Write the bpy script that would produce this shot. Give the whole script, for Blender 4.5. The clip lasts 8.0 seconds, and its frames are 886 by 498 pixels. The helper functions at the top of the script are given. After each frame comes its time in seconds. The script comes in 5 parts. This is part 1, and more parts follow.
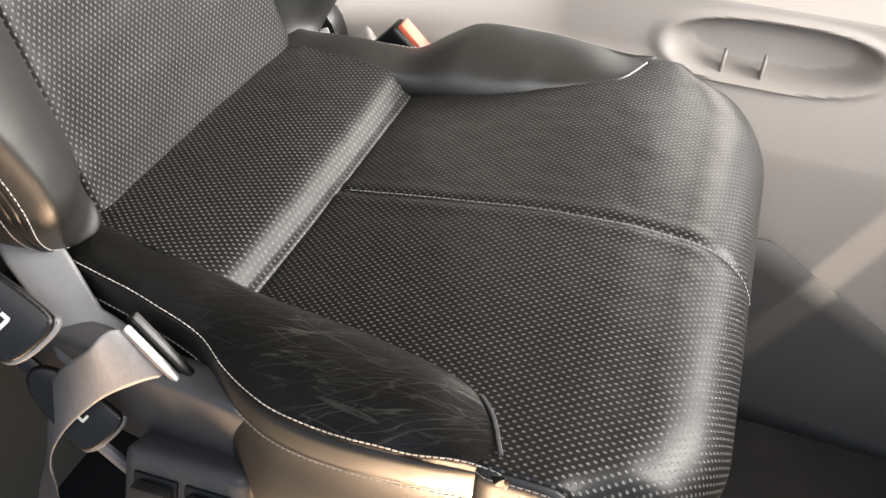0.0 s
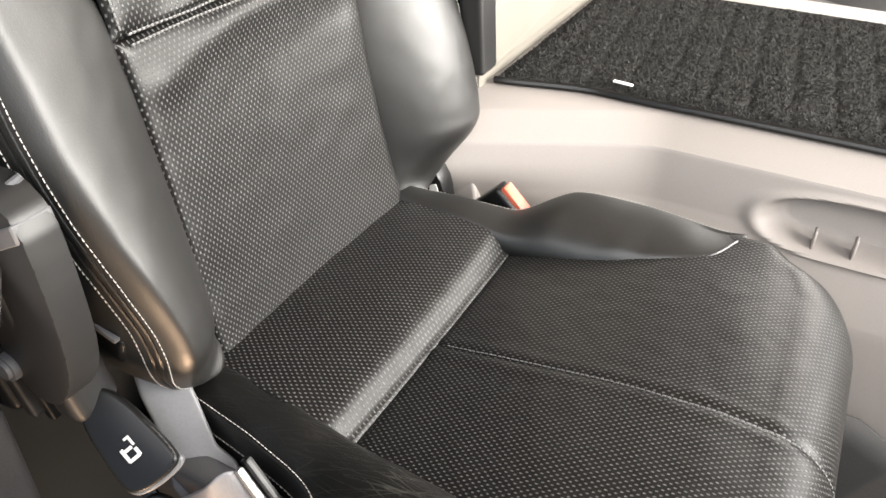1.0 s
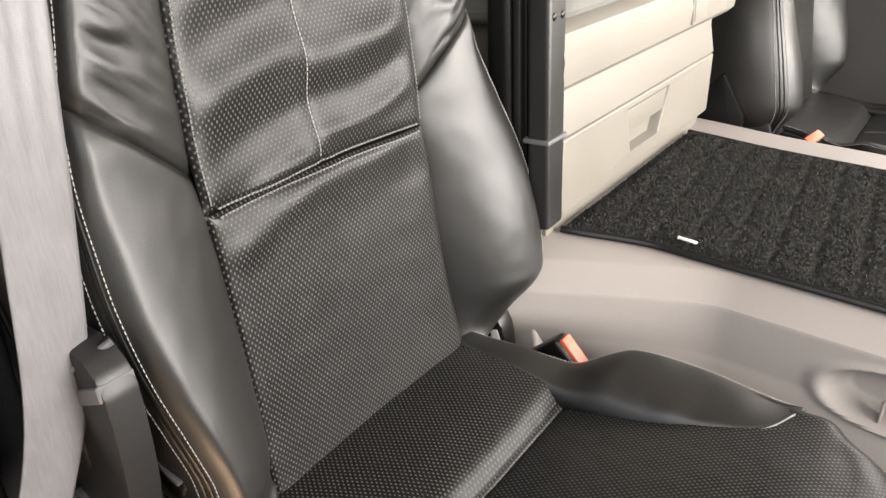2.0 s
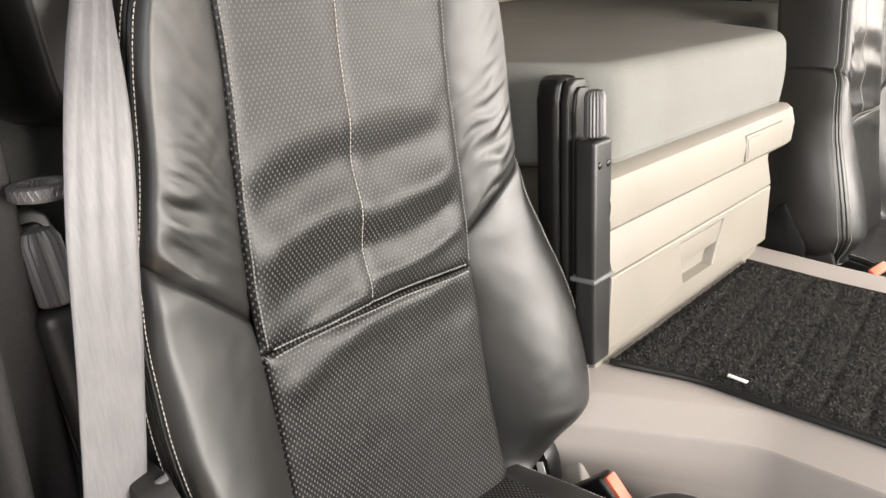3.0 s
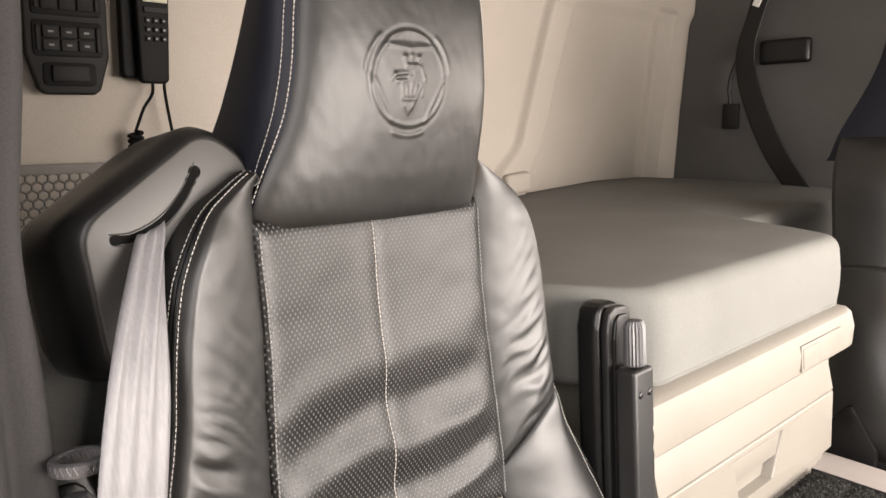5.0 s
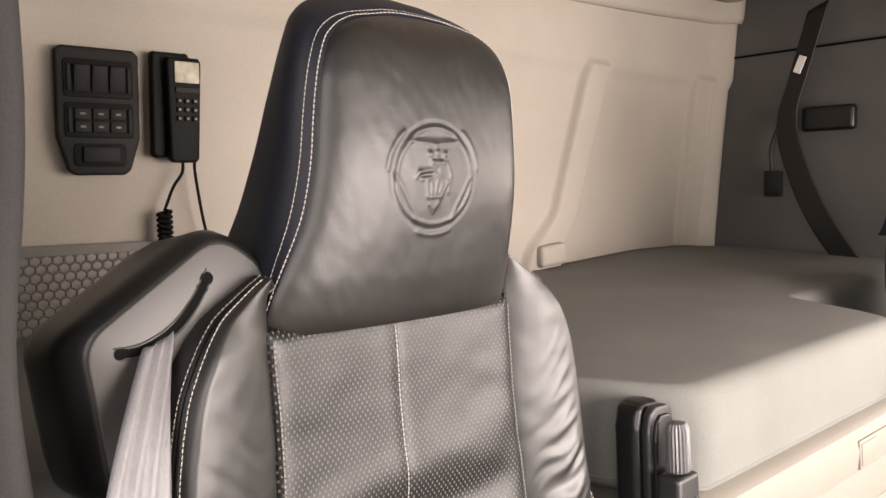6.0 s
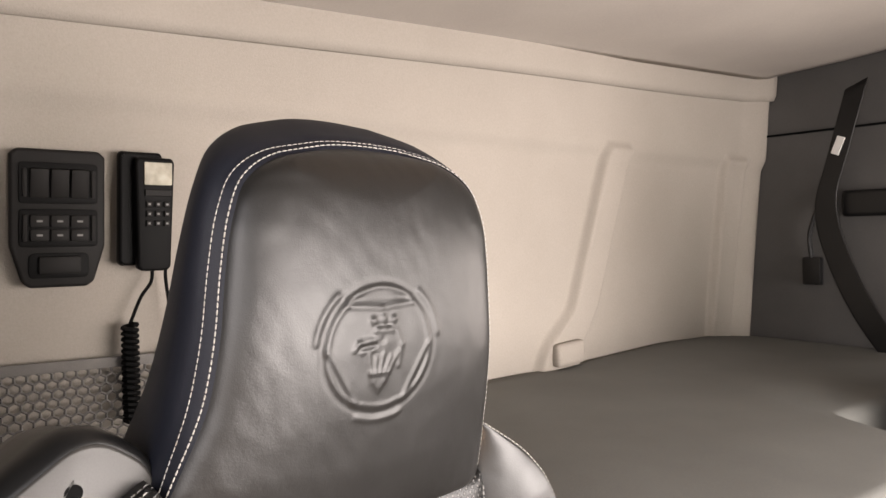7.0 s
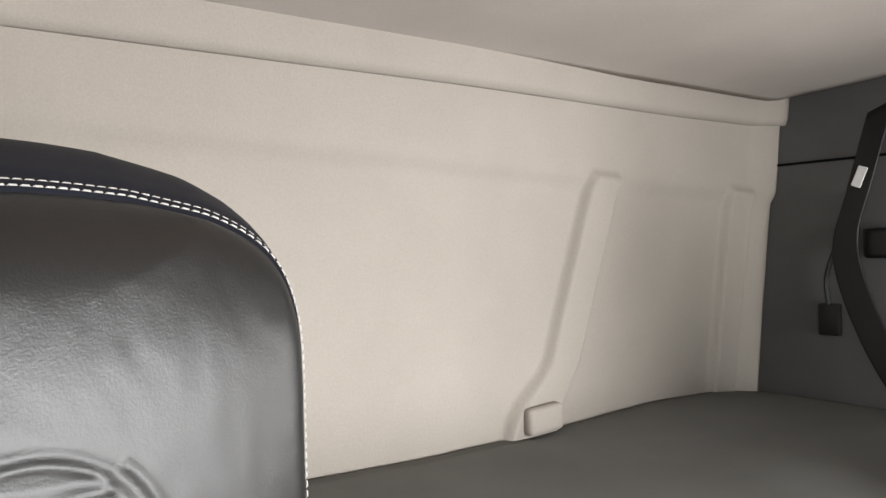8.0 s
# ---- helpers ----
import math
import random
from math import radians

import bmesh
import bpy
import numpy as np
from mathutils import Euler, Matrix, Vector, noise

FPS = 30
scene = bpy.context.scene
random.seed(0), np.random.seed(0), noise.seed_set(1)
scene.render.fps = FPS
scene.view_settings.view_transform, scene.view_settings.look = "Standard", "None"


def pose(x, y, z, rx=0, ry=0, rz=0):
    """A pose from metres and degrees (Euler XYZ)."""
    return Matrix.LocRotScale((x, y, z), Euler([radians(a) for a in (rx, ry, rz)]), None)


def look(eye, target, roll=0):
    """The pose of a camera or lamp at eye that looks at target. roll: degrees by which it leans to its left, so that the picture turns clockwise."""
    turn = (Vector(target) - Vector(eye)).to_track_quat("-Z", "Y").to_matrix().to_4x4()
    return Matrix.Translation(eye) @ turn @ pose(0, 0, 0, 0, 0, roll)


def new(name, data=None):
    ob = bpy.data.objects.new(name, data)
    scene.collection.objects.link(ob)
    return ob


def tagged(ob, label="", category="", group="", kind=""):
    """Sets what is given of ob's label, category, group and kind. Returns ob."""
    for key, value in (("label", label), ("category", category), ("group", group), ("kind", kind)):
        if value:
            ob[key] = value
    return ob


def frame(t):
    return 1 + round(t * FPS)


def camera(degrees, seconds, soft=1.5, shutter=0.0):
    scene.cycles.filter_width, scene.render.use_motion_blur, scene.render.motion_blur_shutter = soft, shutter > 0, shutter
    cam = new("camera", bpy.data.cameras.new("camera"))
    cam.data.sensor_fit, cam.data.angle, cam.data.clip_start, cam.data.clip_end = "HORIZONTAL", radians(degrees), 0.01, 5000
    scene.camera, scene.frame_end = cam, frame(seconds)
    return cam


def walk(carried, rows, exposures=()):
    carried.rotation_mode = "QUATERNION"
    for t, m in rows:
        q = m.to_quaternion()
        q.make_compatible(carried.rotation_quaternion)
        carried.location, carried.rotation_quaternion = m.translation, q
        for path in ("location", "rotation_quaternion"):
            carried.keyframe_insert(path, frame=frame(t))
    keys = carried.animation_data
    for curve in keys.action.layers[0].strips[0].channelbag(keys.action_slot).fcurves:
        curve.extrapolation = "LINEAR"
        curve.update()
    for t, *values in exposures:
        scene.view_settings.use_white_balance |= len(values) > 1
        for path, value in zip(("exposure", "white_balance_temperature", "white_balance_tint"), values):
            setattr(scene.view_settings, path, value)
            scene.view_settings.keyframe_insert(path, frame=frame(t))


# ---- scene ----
cam = camera(59.9, 8.0)
PATH = [
    (0, (0.077, 0.229, 0.977), (-0.448, 1.613, -0.367), -0.0),
    (0.5, (0.066, 0.218, 1.005), (-0.582, 1.656, -0.224), 0.1),
    (1, (0.065, 0.217, 1.049), (-0.715, 1.671, -0.082), -0.1),
    (1.5, (0.073, 0.228, 1.089), (-0.834, 1.685, 0.061), -0.1),
    (3, (0.128, 0.229, 1.18), (-1.113, 1.642, 0.5), -0.9),
    (3.5, (0.136, 0.232, 1.211), (-1.17, 1.631, 0.632), -0.9),
    (4, (0.145, 0.244, 1.236), (-1.21, 1.633, 0.75), -0.9),
    (4.5, (0.151, 0.252, 1.26), (-1.243, 1.631, 0.866), -0.9),
    (6, (0.119, 0.299, 1.317), (-1.383, 1.608, 1.141), -1.0),
    (6.5, (0.096, 0.349, 1.35), (-1.45, 1.615, 1.26), -1.0),
    (7, (0.054, 0.439, 1.397), (-1.509, 1.687, 1.372), -0.8),
    (7.5, (-0.022, 0.556, 1.428), (-1.589, 1.798, 1.462), -0.8),
    (8, (-0.092, 0.689, 1.437), (-1.662, 1.925, 1.471), -0.1),
]
walk(cam, [(t, look(eye, target, roll)) for t, eye, target, roll in PATH],
     [(0.0, 0.66, 7500, 13), (1.0, 0.66, 7500, 13), (1.5, 0.08, 7550, 14), (3.0, 0.04, 7750, 15), (4.5, 0.16, 7850, 17), (6.0, 0.20, 8050, 22), (6.8, 0.25, 7850, 21), (7.5, 0.24, 7250, 17), (8.0, 0.13, 6900, 13)])

# ---- world, sun, sky light through the openings, added skirt lamp ----
world = bpy.data.worlds.new("sky")
scene.world = world
world.use_nodes = True
wn = world.node_tree.nodes
sky = wn.new("ShaderNodeTexSky")
sky.sky_type, sky.sun_disc = "NISHITA", False
SUN_EL, SUN_AZ = 62.5, 100.0
sky.sun_elevation, sky.sun_rotation = radians(SUN_EL), radians(SUN_AZ)
wn["Background"].inputs[1].default_value = 0.12
world.node_tree.links.new(sky.outputs[0], wn["Background"].inputs[0])


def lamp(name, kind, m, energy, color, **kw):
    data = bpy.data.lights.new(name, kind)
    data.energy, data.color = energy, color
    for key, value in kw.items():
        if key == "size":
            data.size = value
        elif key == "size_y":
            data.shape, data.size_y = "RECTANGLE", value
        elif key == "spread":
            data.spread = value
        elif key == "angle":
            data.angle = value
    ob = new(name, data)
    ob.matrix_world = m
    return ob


sun_dir = Vector((math.sin(radians(SUN_AZ)) * math.cos(radians(SUN_EL)), math.cos(radians(SUN_AZ)) * math.cos(radians(SUN_EL)), math.sin(radians(SUN_EL))))
lamp("sun", "SUN", look(sun_dir * 8, (0, 0, 0)), 5.0, (1.0, 0.93, 0.84), angle=radians(0.35))
lamp("windscreen_sky", "AREA", look((1.10, 1.50, 1.15), (-0.35, 1.42, 0.90)), 43, (0.90, 0.955, 1.0), size=2.12, size_y=0.74, spread=radians(100))
# Warm lamp added below floor level to brighten the cushion skirt.
lamp("skirt_warm_fill", "AREA", look((0.16, 0.07, -0.14), (0.08, 0.46, 0.48)), 3.6, (1.0, 0.72, 0.50), size=0.50, size_y=0.24, spread=radians(38))
lamp("door_opening_sky", "AREA", look((0.33, 0.095, 1.40), (0.10, 1.0, 1.16)), 6.0, (0.86, 0.93, 1.0), size=1.05, size_y=0.60, spread=radians(110))
lamp("far_window_sky", "AREA", look((0.40, 2.62, 1.28), (-0.25, 1.2, 0.98)), 9, (0.96, 0.98, 1.0), size=1.3, size_y=0.5, spread=radians(115))

# ---- materials ----


def material(name):
    mat = bpy.data.materials.new(name)
    mat.use_nodes = True
    return mat, mat.node_tree.nodes, mat.node_tree.links, mat.node_tree.nodes["Principled BSDF"]


def mix(nodes, links, fac, a, b):
    m = nodes.new("ShaderNodeMix")
    m.data_type = "RGBA"
    for i, v in ((0, fac), (6, a), (7, b)):
        if isinstance(v, (int, float)):
            m.inputs[i].default_value = v
        elif isinstance(v, tuple):
            m.inputs[i].default_value = (*v, 1)
        else:
            links.new(v, m.inputs[i])
    return m.outputs[2]


def maths(nodes, links, op, a, b=0.0, c=None):
    m = nodes.new("ShaderNodeMath")
    m.operation = op
    for i, v in enumerate((a, b, c)):
        if v is None:
            continue
        if isinstance(v, (int, float)):
            m.inputs[i].default_value = v
        else:
            links.new(v, m.inputs[i])
    return m.outputs[0]


def noise_tex(nodes, links, scale, detail=4.0, coord="Object", rough=0.55, stretch=None, turn=0.0):
    tc = nodes.new("ShaderNodeTexCoord")
    n = nodes.new("ShaderNodeTexNoise")
    n.inputs["Scale"].default_value, n.inputs["Detail"].default_value, n.inputs["Roughness"].default_value = scale, detail, rough
    src = tc.outputs[coord]
    if stretch:
        mp = nodes.new("ShaderNodeMapping")
        mp.inputs["Scale"].default_value = stretch
        if turn:
            rot = nodes.new("ShaderNodeMapping")
            rot.inputs["Rotation"].default_value = (0, 0, radians(turn))
            links.new(src, rot.inputs[0])
            src = rot.outputs[0]
        links.new(src, mp.inputs[0])
        src = mp.outputs[0]
    links.new(src, n.inputs["Vector"])
    return n.outputs["Fac"]


def ramp(nodes, links, fac, a, b):
    r = nodes.new("ShaderNodeMapRange")
    r.inputs[1].default_value, r.inputs[2].default_value = a, b
    links.new(fac, r.inputs[0])
    return r.outputs[0]


def bump(nodes, links, bsdf, height, strength, dist):
    b = nodes.new("ShaderNodeBump")
    b.inputs["Strength"].default_value, b.inputs["Distance"].default_value = strength, dist
    links.new(height, b.inputs["Height"])
    if bsdf.inputs["Normal"].links:
        links.new(bsdf.inputs["Normal"].links[0].from_socket, b.inputs["Normal"])
    links.new(b.outputs[0], bsdf.inputs["Normal"])


def surface(name, col, col2, rough, fine, coarse, bumps=(), metal=0.0, spec=0.5, rough2=None, stretch=None):
    """Two scales of colour variation, gloss variation and relief."""
    mat, nodes, links, bsdf = material(name)
    f = noise_tex(nodes, links, fine, 5, stretch=stretch)
    c = noise_tex(nodes, links, coarse, 3)
    both = maths(nodes, links, "MULTIPLY_ADD", f, 0.5, maths(nodes, links, "MULTIPLY", c, 0.5))
    links.new(mix(nodes, links, ramp(nodes, links, both, 0.32, 0.68), col, col2), bsdf.inputs["Base Color"])
    r = nodes.new("ShaderNodeMapRange")
    r.inputs[3].default_value, r.inputs[4].default_value = rough, rough2 if rough2 else rough + 0.1
    links.new(c, r.inputs[0])
    links.new(r.outputs[0], bsdf.inputs["Roughness"])
    bsdf.inputs["Metallic"].default_value = metal
    bsdf.inputs["Specular IOR Level"].default_value = spec
    for scale, strength, dist in bumps:
        bump(nodes, links, bsdf, noise_tex(nodes, links, scale, 3), strength, dist)
    return mat


LEATHER = surface("black_leather", (0.006, 0.006, 0.0058), (0.012, 0.0119, 0.0113), 0.40, 420, 9, [(900, 0.22, 0.0006), (150, 0.10, 0.0008), (45, 0.10, 0.002)], rough2=0.50, spec=0.70)
LEATHER_HEAD = surface("black_leather_headrest", (0.0055, 0.0054, 0.0053), (0.011, 0.0108, 0.0103), 0.35, 420, 9, [(900, 0.22, 0.0006), (150, 0.12, 0.0008), (40, 0.14, 0.002)], rough2=0.45, spec=0.50)
LEATHER_SIDE = surface("black_leather_side", (0.004, 0.005, 0.0095), (0.0075, 0.009, 0.0145), 0.5, 420, 9, [(900, 0.25, 0.0006)], spec=0.26)


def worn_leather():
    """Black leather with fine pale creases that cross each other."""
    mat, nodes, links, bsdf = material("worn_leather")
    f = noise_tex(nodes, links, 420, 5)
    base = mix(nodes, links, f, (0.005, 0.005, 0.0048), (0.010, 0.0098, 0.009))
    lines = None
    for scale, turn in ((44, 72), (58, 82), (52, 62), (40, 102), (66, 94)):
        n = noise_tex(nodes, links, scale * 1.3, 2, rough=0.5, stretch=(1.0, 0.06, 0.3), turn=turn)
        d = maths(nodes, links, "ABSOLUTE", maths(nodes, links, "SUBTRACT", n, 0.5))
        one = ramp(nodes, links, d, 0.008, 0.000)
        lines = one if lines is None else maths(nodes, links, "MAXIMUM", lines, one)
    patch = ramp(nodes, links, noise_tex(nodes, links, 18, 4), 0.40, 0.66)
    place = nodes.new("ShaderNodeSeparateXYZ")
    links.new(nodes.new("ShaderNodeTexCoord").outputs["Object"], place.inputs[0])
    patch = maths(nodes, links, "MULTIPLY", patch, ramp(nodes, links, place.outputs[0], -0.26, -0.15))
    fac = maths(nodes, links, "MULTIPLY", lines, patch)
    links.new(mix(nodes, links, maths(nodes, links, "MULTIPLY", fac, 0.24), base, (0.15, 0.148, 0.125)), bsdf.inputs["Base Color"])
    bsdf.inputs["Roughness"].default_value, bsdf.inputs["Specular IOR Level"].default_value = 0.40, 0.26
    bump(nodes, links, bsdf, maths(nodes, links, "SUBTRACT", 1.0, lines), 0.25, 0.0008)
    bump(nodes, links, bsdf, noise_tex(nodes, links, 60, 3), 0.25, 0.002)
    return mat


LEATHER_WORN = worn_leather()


def perforated():
    """Leather with a staggered grid of small pale holes, laid out in metres along the panel."""
    mat, nodes, links, bsdf = material("perforated_leather")
    uv = nodes.new("ShaderNodeUVMap")
    uv.uv_map = "metres"
    wob = nodes.new("ShaderNodeTexNoise")
    wob.inputs["Scale"].default_value = 14
    links.new(uv.outputs[0], wob.inputs["Vector"])
    best = None
    for off in (0.0, 0.5):
        mp = nodes.new("ShaderNodeMapping")
        mp.inputs["Scale"].default_value = (1 / 0.0056, 1 / 0.0076, 1)
        mp.inputs["Location"].default_value = (off, off, 0)
        links.new(uv.outputs[0], mp.inputs[0])
        fr = nodes.new("ShaderNodeVectorMath")
        fr.operation = "FRACTION"
        links.new(mp.outputs[0], fr.inputs[0])
        sub = nodes.new("ShaderNodeVectorMath")
        sub.operation = "SUBTRACT"
        sub.inputs[1].default_value = (0.5, 0.5, 0)
        links.new(fr.outputs[0], sub.inputs[0])
        sc = nodes.new("ShaderNodeVectorMath")
        sc.operation = "MULTIPLY"
        sc.inputs[1].default_value = (0.0056, 0.0076 * 0.62, 0)
        links.new(sub.outputs[0], sc.inputs[0])
        ln = nodes.new("ShaderNodeVectorMath")
        ln.operation = "LENGTH"
        links.new(sc.outputs[0], ln.inputs[0])
        best = ln.outputs["Value"] if best is None else maths(nodes, links, "MINIMUM", best, ln.outputs["Value"])
    hole = ramp(nodes, links, best, 0.00098, 0.00055)
    f = noise_tex(nodes, links, 300, 4)
    base = mix(nodes, links, f, (0.0035, 0.0035, 0.0035), (0.007, 0.0069, 0.0067))
    wear = noise_tex(nodes, links, 7, 3)
    holecol = mix(nodes, links, wear, (0.066, 0.065, 0.063), (0.118, 0.116, 0.112))
    links.new(mix(nodes, links, hole, base, holecol), bsdf.inputs["Base Color"])
    r = nodes.new("ShaderNodeMapRange")
    bsdf.inputs["Specular IOR Level"].default_value = 0.35
    r.inputs[3].default_value, r.inputs[4].default_value = 0.33, 0.42
    links.new(wear, r.inputs[0])
    links.new(r.outputs[0], bsdf.inputs["Roughness"])
    bump(nodes, links, bsdf, noise_tex(nodes, links, 900, 3), 0.2, 0.0006)
    bump(nodes, links, bsdf, maths(nodes, links, "SUBTRACT", 1.0, hole), 0.5, 0.0006)
    return mat


PERFORATED = perforated()
THREAD = surface("pale_thread", (0.30, 0.288, 0.268), (0.40, 0.383, 0.357), 0.7, 900, 60)
THREAD_DARK = surface("grey_thread", (0.16, 0.16, 0.155), (0.24, 0.235, 0.23), 0.7, 900, 60)
BLACK_PLASTIC = surface("black_plastic", (0.004, 0.004, 0.0043), (0.008, 0.008, 0.008), 0.30, 700, 12, [(1400, 0.15, 0.0004)], spec=0.38)
DARK_PLASTIC = surface("dark_grey_plastic", (0.012, 0.0118, 0.012), (0.018, 0.0177, 0.0177), 0.38, 700, 10, [(1200, 0.2, 0.0005)])
FACE_PLASTIC = surface("satin_grey_plastic", (0.030, 0.0285, 0.0265), (0.042, 0.040, 0.038), 0.36, 700, 10, [(1200, 0.15, 0.0004)], spec=0.34)
VALANCE_PLASTIC = surface("satin_slate_plastic", (0.055, 0.054, 0.057), (0.078, 0.077, 0.081), 0.36, 600, 8, [(1200, 0.15, 0.0004)])
GREY_KNOB = surface("grey_plastic", (0.10, 0.10, 0.105), (0.14, 0.14, 0.145), 0.38, 500, 30)
BEIGE_PLASTIC = surface("beige_plastic", (0.168, 0.154, 0.132), (0.203, 0.186, 0.160), 0.45, 600, 5, [(1100, 0.18, 0.0006)])
TUNNEL_PLASTIC = surface("warm_grey_plastic", (0.265, 0.239, 0.224), (0.310, 0.280, 0.263), 0.50, 600, 4, [(1000, 0.22, 0.0006)])
WALL_CLOTH = surface("beige_wall_cloth", (0.262, 0.235, 0.206), (0.312, 0.281, 0.248), 0.85, 260, 4, [(420, 0.35, 0.0015)], spec=0.2)
CEILING_CLOTH = surface("grey_lining_cloth", (0.40, 0.36, 0.33), (0.47, 0.43, 0.39), 0.85, 260, 4, [(420, 0.3, 0.0015)], spec=0.2)
DARK_TRIM = surface("dark_side_trim", (0.056, 0.054, 0.053), (0.080, 0.077, 0.075), 0.6, 400, 6, [(700, 0.25, 0.0006)])
MATTRESS = surface("grey_mattress_cloth", (0.120, 0.121, 0.113), (0.165, 0.166, 0.155), 0.8, 500, 5, [(800, 0.35, 0.0012)], spec=0.25)
CARPET = surface("black_carpet", (0.024, 0.024, 0.023), (0.042, 0.0415, 0.039), 0.95, 380, 30, [(330, 1.0, 0.006), (1200, 0.6, 0.003)], spec=0.1)
TUFT = surface("carpet_tuft", (0.032, 0.0315, 0.030), (0.046, 0.045, 0.043), 0.9, 500, 25, spec=0.15)
FLOOR_CARPET = surface("dark_floor_carpet", (0.018, 0.018, 0.018), (0.045, 0.043, 0.041), 0.9, 300, 8, [(400, 0.6, 0.003)], spec=0.15)
CURTAIN = surface("grey_curtain_cloth", (0.026, 0.0245, 0.025), (0.042, 0.040, 0.040), 0.8, 500, 6, [(700, 0.3, 0.001)], spec=0.2)
WEBBING = surface("grey_belt_webbing", (0.135, 0.133, 0.139), (0.195, 0.191, 0.198), 0.40, 500, 25, [(1100, 0.4, 0.0006)], stretch=(1.0, 1.0, 0.12))
RED_PLASTIC = surface("red_plastic", (0.62, 0.12, 0.07), (0.72, 0.17, 0.10), 0.35, 300, 30)
METAL = surface("brushed_steel", (0.5, 0.5, 0.5), (0.62, 0.62, 0.61), 0.3, 500, 20, metal=1.0)
# Pale mottling lies in the base colour, with no emission.
SCREEN = surface("lcd_glass", (0.16, 0.14, 0.10), (0.40, 0.37, 0.29), 0.30, 40, 45, spec=0.2)
MATT_BLACK = surface("matt_black_plastic", (0.003, 0.003, 0.003), (0.005, 0.0049, 0.0049), 0.5, 700, 12, [(1400, 0.15, 0.0004)], spec=0.08)
PANEL_PLASTIC = surface("matt_charcoal_plastic", (0.009, 0.0084, 0.008), (0.013, 0.0121, 0.0115), 0.5, 700, 12, [(1400, 0.15, 0.0004)], spec=0.12)
WHITE_PRINT = surface("white_print", (0.60, 0.59, 0.57), (0.68, 0.67, 0.65), 0.6, 600, 50)
# Near-black colour stands in for shade inside the belt slot.
HOLE = surface("unlit_slot", (0.004, 0.004, 0.004), (0.006, 0.006, 0.006), 0.9, 300, 30, spec=0.05)
NET = surface("grey_net_cord", (0.10, 0.095, 0.09), (0.15, 0.14, 0.13), 0.8, 700, 30)

# ---- mesh helpers ----


def thing(name, label, category, kind="", group="", at=(0, 0, 0)):
    ob = new(name)
    ob.empty_display_size = 0.05
    ob.location = at
    return tagged(ob, label, category, group, kind)


PLACE = [None]


def link_mesh(name, me, mat, parent, label="", smooth=True):
    if PLACE[0] is not None:
        me.transform(PLACE[0])
        if PLACE[0].determinant() < 0:
            me.flip_normals()
    if smooth:
        for p in me.polygons:
            p.use_smooth = True
    ob = new(name, me)
    if mat:
        me.materials.append(mat)
    if parent:
        ob.parent = parent
        up = parent
        off = Vector((0, 0, 0))
        while up:
            off += up.location
            up = up.parent
        ob.location = -off if parent.parent is None else Vector((0, 0, 0))
    if label:
        ob["label"] = label
    return ob


def part(name, bm, mat, parent, label="", smooth=True, angle=None):
    bmesh.ops.recalc_face_normals(bm, faces=bm.faces)
    me = bpy.data.meshes.new(name)
    bm.to_mesh(me)
    bm.free()
    ob = link_mesh(name, me, mat, parent, label, smooth)
    if smooth:
        me.set_sharp_from_angle(angle=radians(angle or 38))
    return ob


def add_box(bm, size, m=None, bevel=0.004, seg=2):
    b = bmesh.new()
    bmesh.ops.create_cube(b, size=1)
    bmesh.ops.scale(b, vec=size, verts=b.verts)
    if bevel:
        bmesh.ops.bevel(b, geom=b.edges[:], offset=bevel, segments=seg, affect="EDGES", profile=0.6)
    bmesh.ops.transform(b, matrix=m or Matrix(), verts=b.verts)
    me = bpy.data.meshes.new("tmp")
    b.to_mesh(me)
    b.free()
    bm.from_mesh(me)
    bpy.data.meshes.remove(me)
    return bm


def boxes(*items):
    bm = bmesh.new()
    for it in items:
        add_box(bm, *it)
    return bm


def prism(outline, depth, m, bevel=0.003, seg=2):
    """A plate with the given outline in its own x, y plane, extruded by depth in z."""
    b = bmesh.new()
    face = b.faces.new([b.verts.new((x, y, 0)) for x, y in outline])
    r = bmesh.ops.extrude_face_region(b, geom=[face])
    bmesh.ops.translate(b, vec=(0, 0, depth), verts=[v for v in r["geom"] if isinstance(v, bmesh.types.BMVert)])
    if bevel:
        bmesh.ops.bevel(b, geom=b.edges[:], offset=bevel, segments=seg, affect="EDGES", profile=0.6)
    bmesh.ops.transform(b, matrix=m, verts=b.verts)
    return b


def rounded(w, h, r, n=5):
    out = []
    for cx, cy, a0 in ((w / 2 - r, h / 2 - r, 0), (-w / 2 + r, h / 2 - r, 90), (-w / 2 + r, -h / 2 + r, 180), (w / 2 - r, -h / 2 + r, 270)):
        out += [(cx + r * math.cos(radians(a0 + 90 * i / n)), cy + r * math.sin(radians(a0 + 90 * i / n))) for i in range(n + 1)]
    return out


def curve_at(keys, t):
    """Smooth value at t from (t, value) keys."""
    ts = [k[0] for k in keys]
    if t <= ts[0]:
        return keys[0][1]
    if t >= ts[-1]:
        return keys[-1][1]
    i = max(j for j in range(len(ts)) if ts[j] <= t)
    p1, p2 = keys[i][1], keys[i + 1][1]
    h = ts[i + 1] - ts[i]
    m1 = (p2 - keys[i - 1][1]) / (ts[i + 1] - ts[i - 1]) if i > 0 else (p2 - p1) / h
    m2 = (keys[i + 2][1] - p1) / (ts[i + 2] - ts[i]) if i + 2 < len(ts) else (p2 - p1) / h
    u = (t - ts[i]) / h
    return (2 * u**3 - 3 * u**2 + 1) * p1 + (u**3 - 2 * u**2 + u) * h * m1 + (-2 * u**3 + 3 * u**2) * p2 + (u**3 - u**2) * h * m2


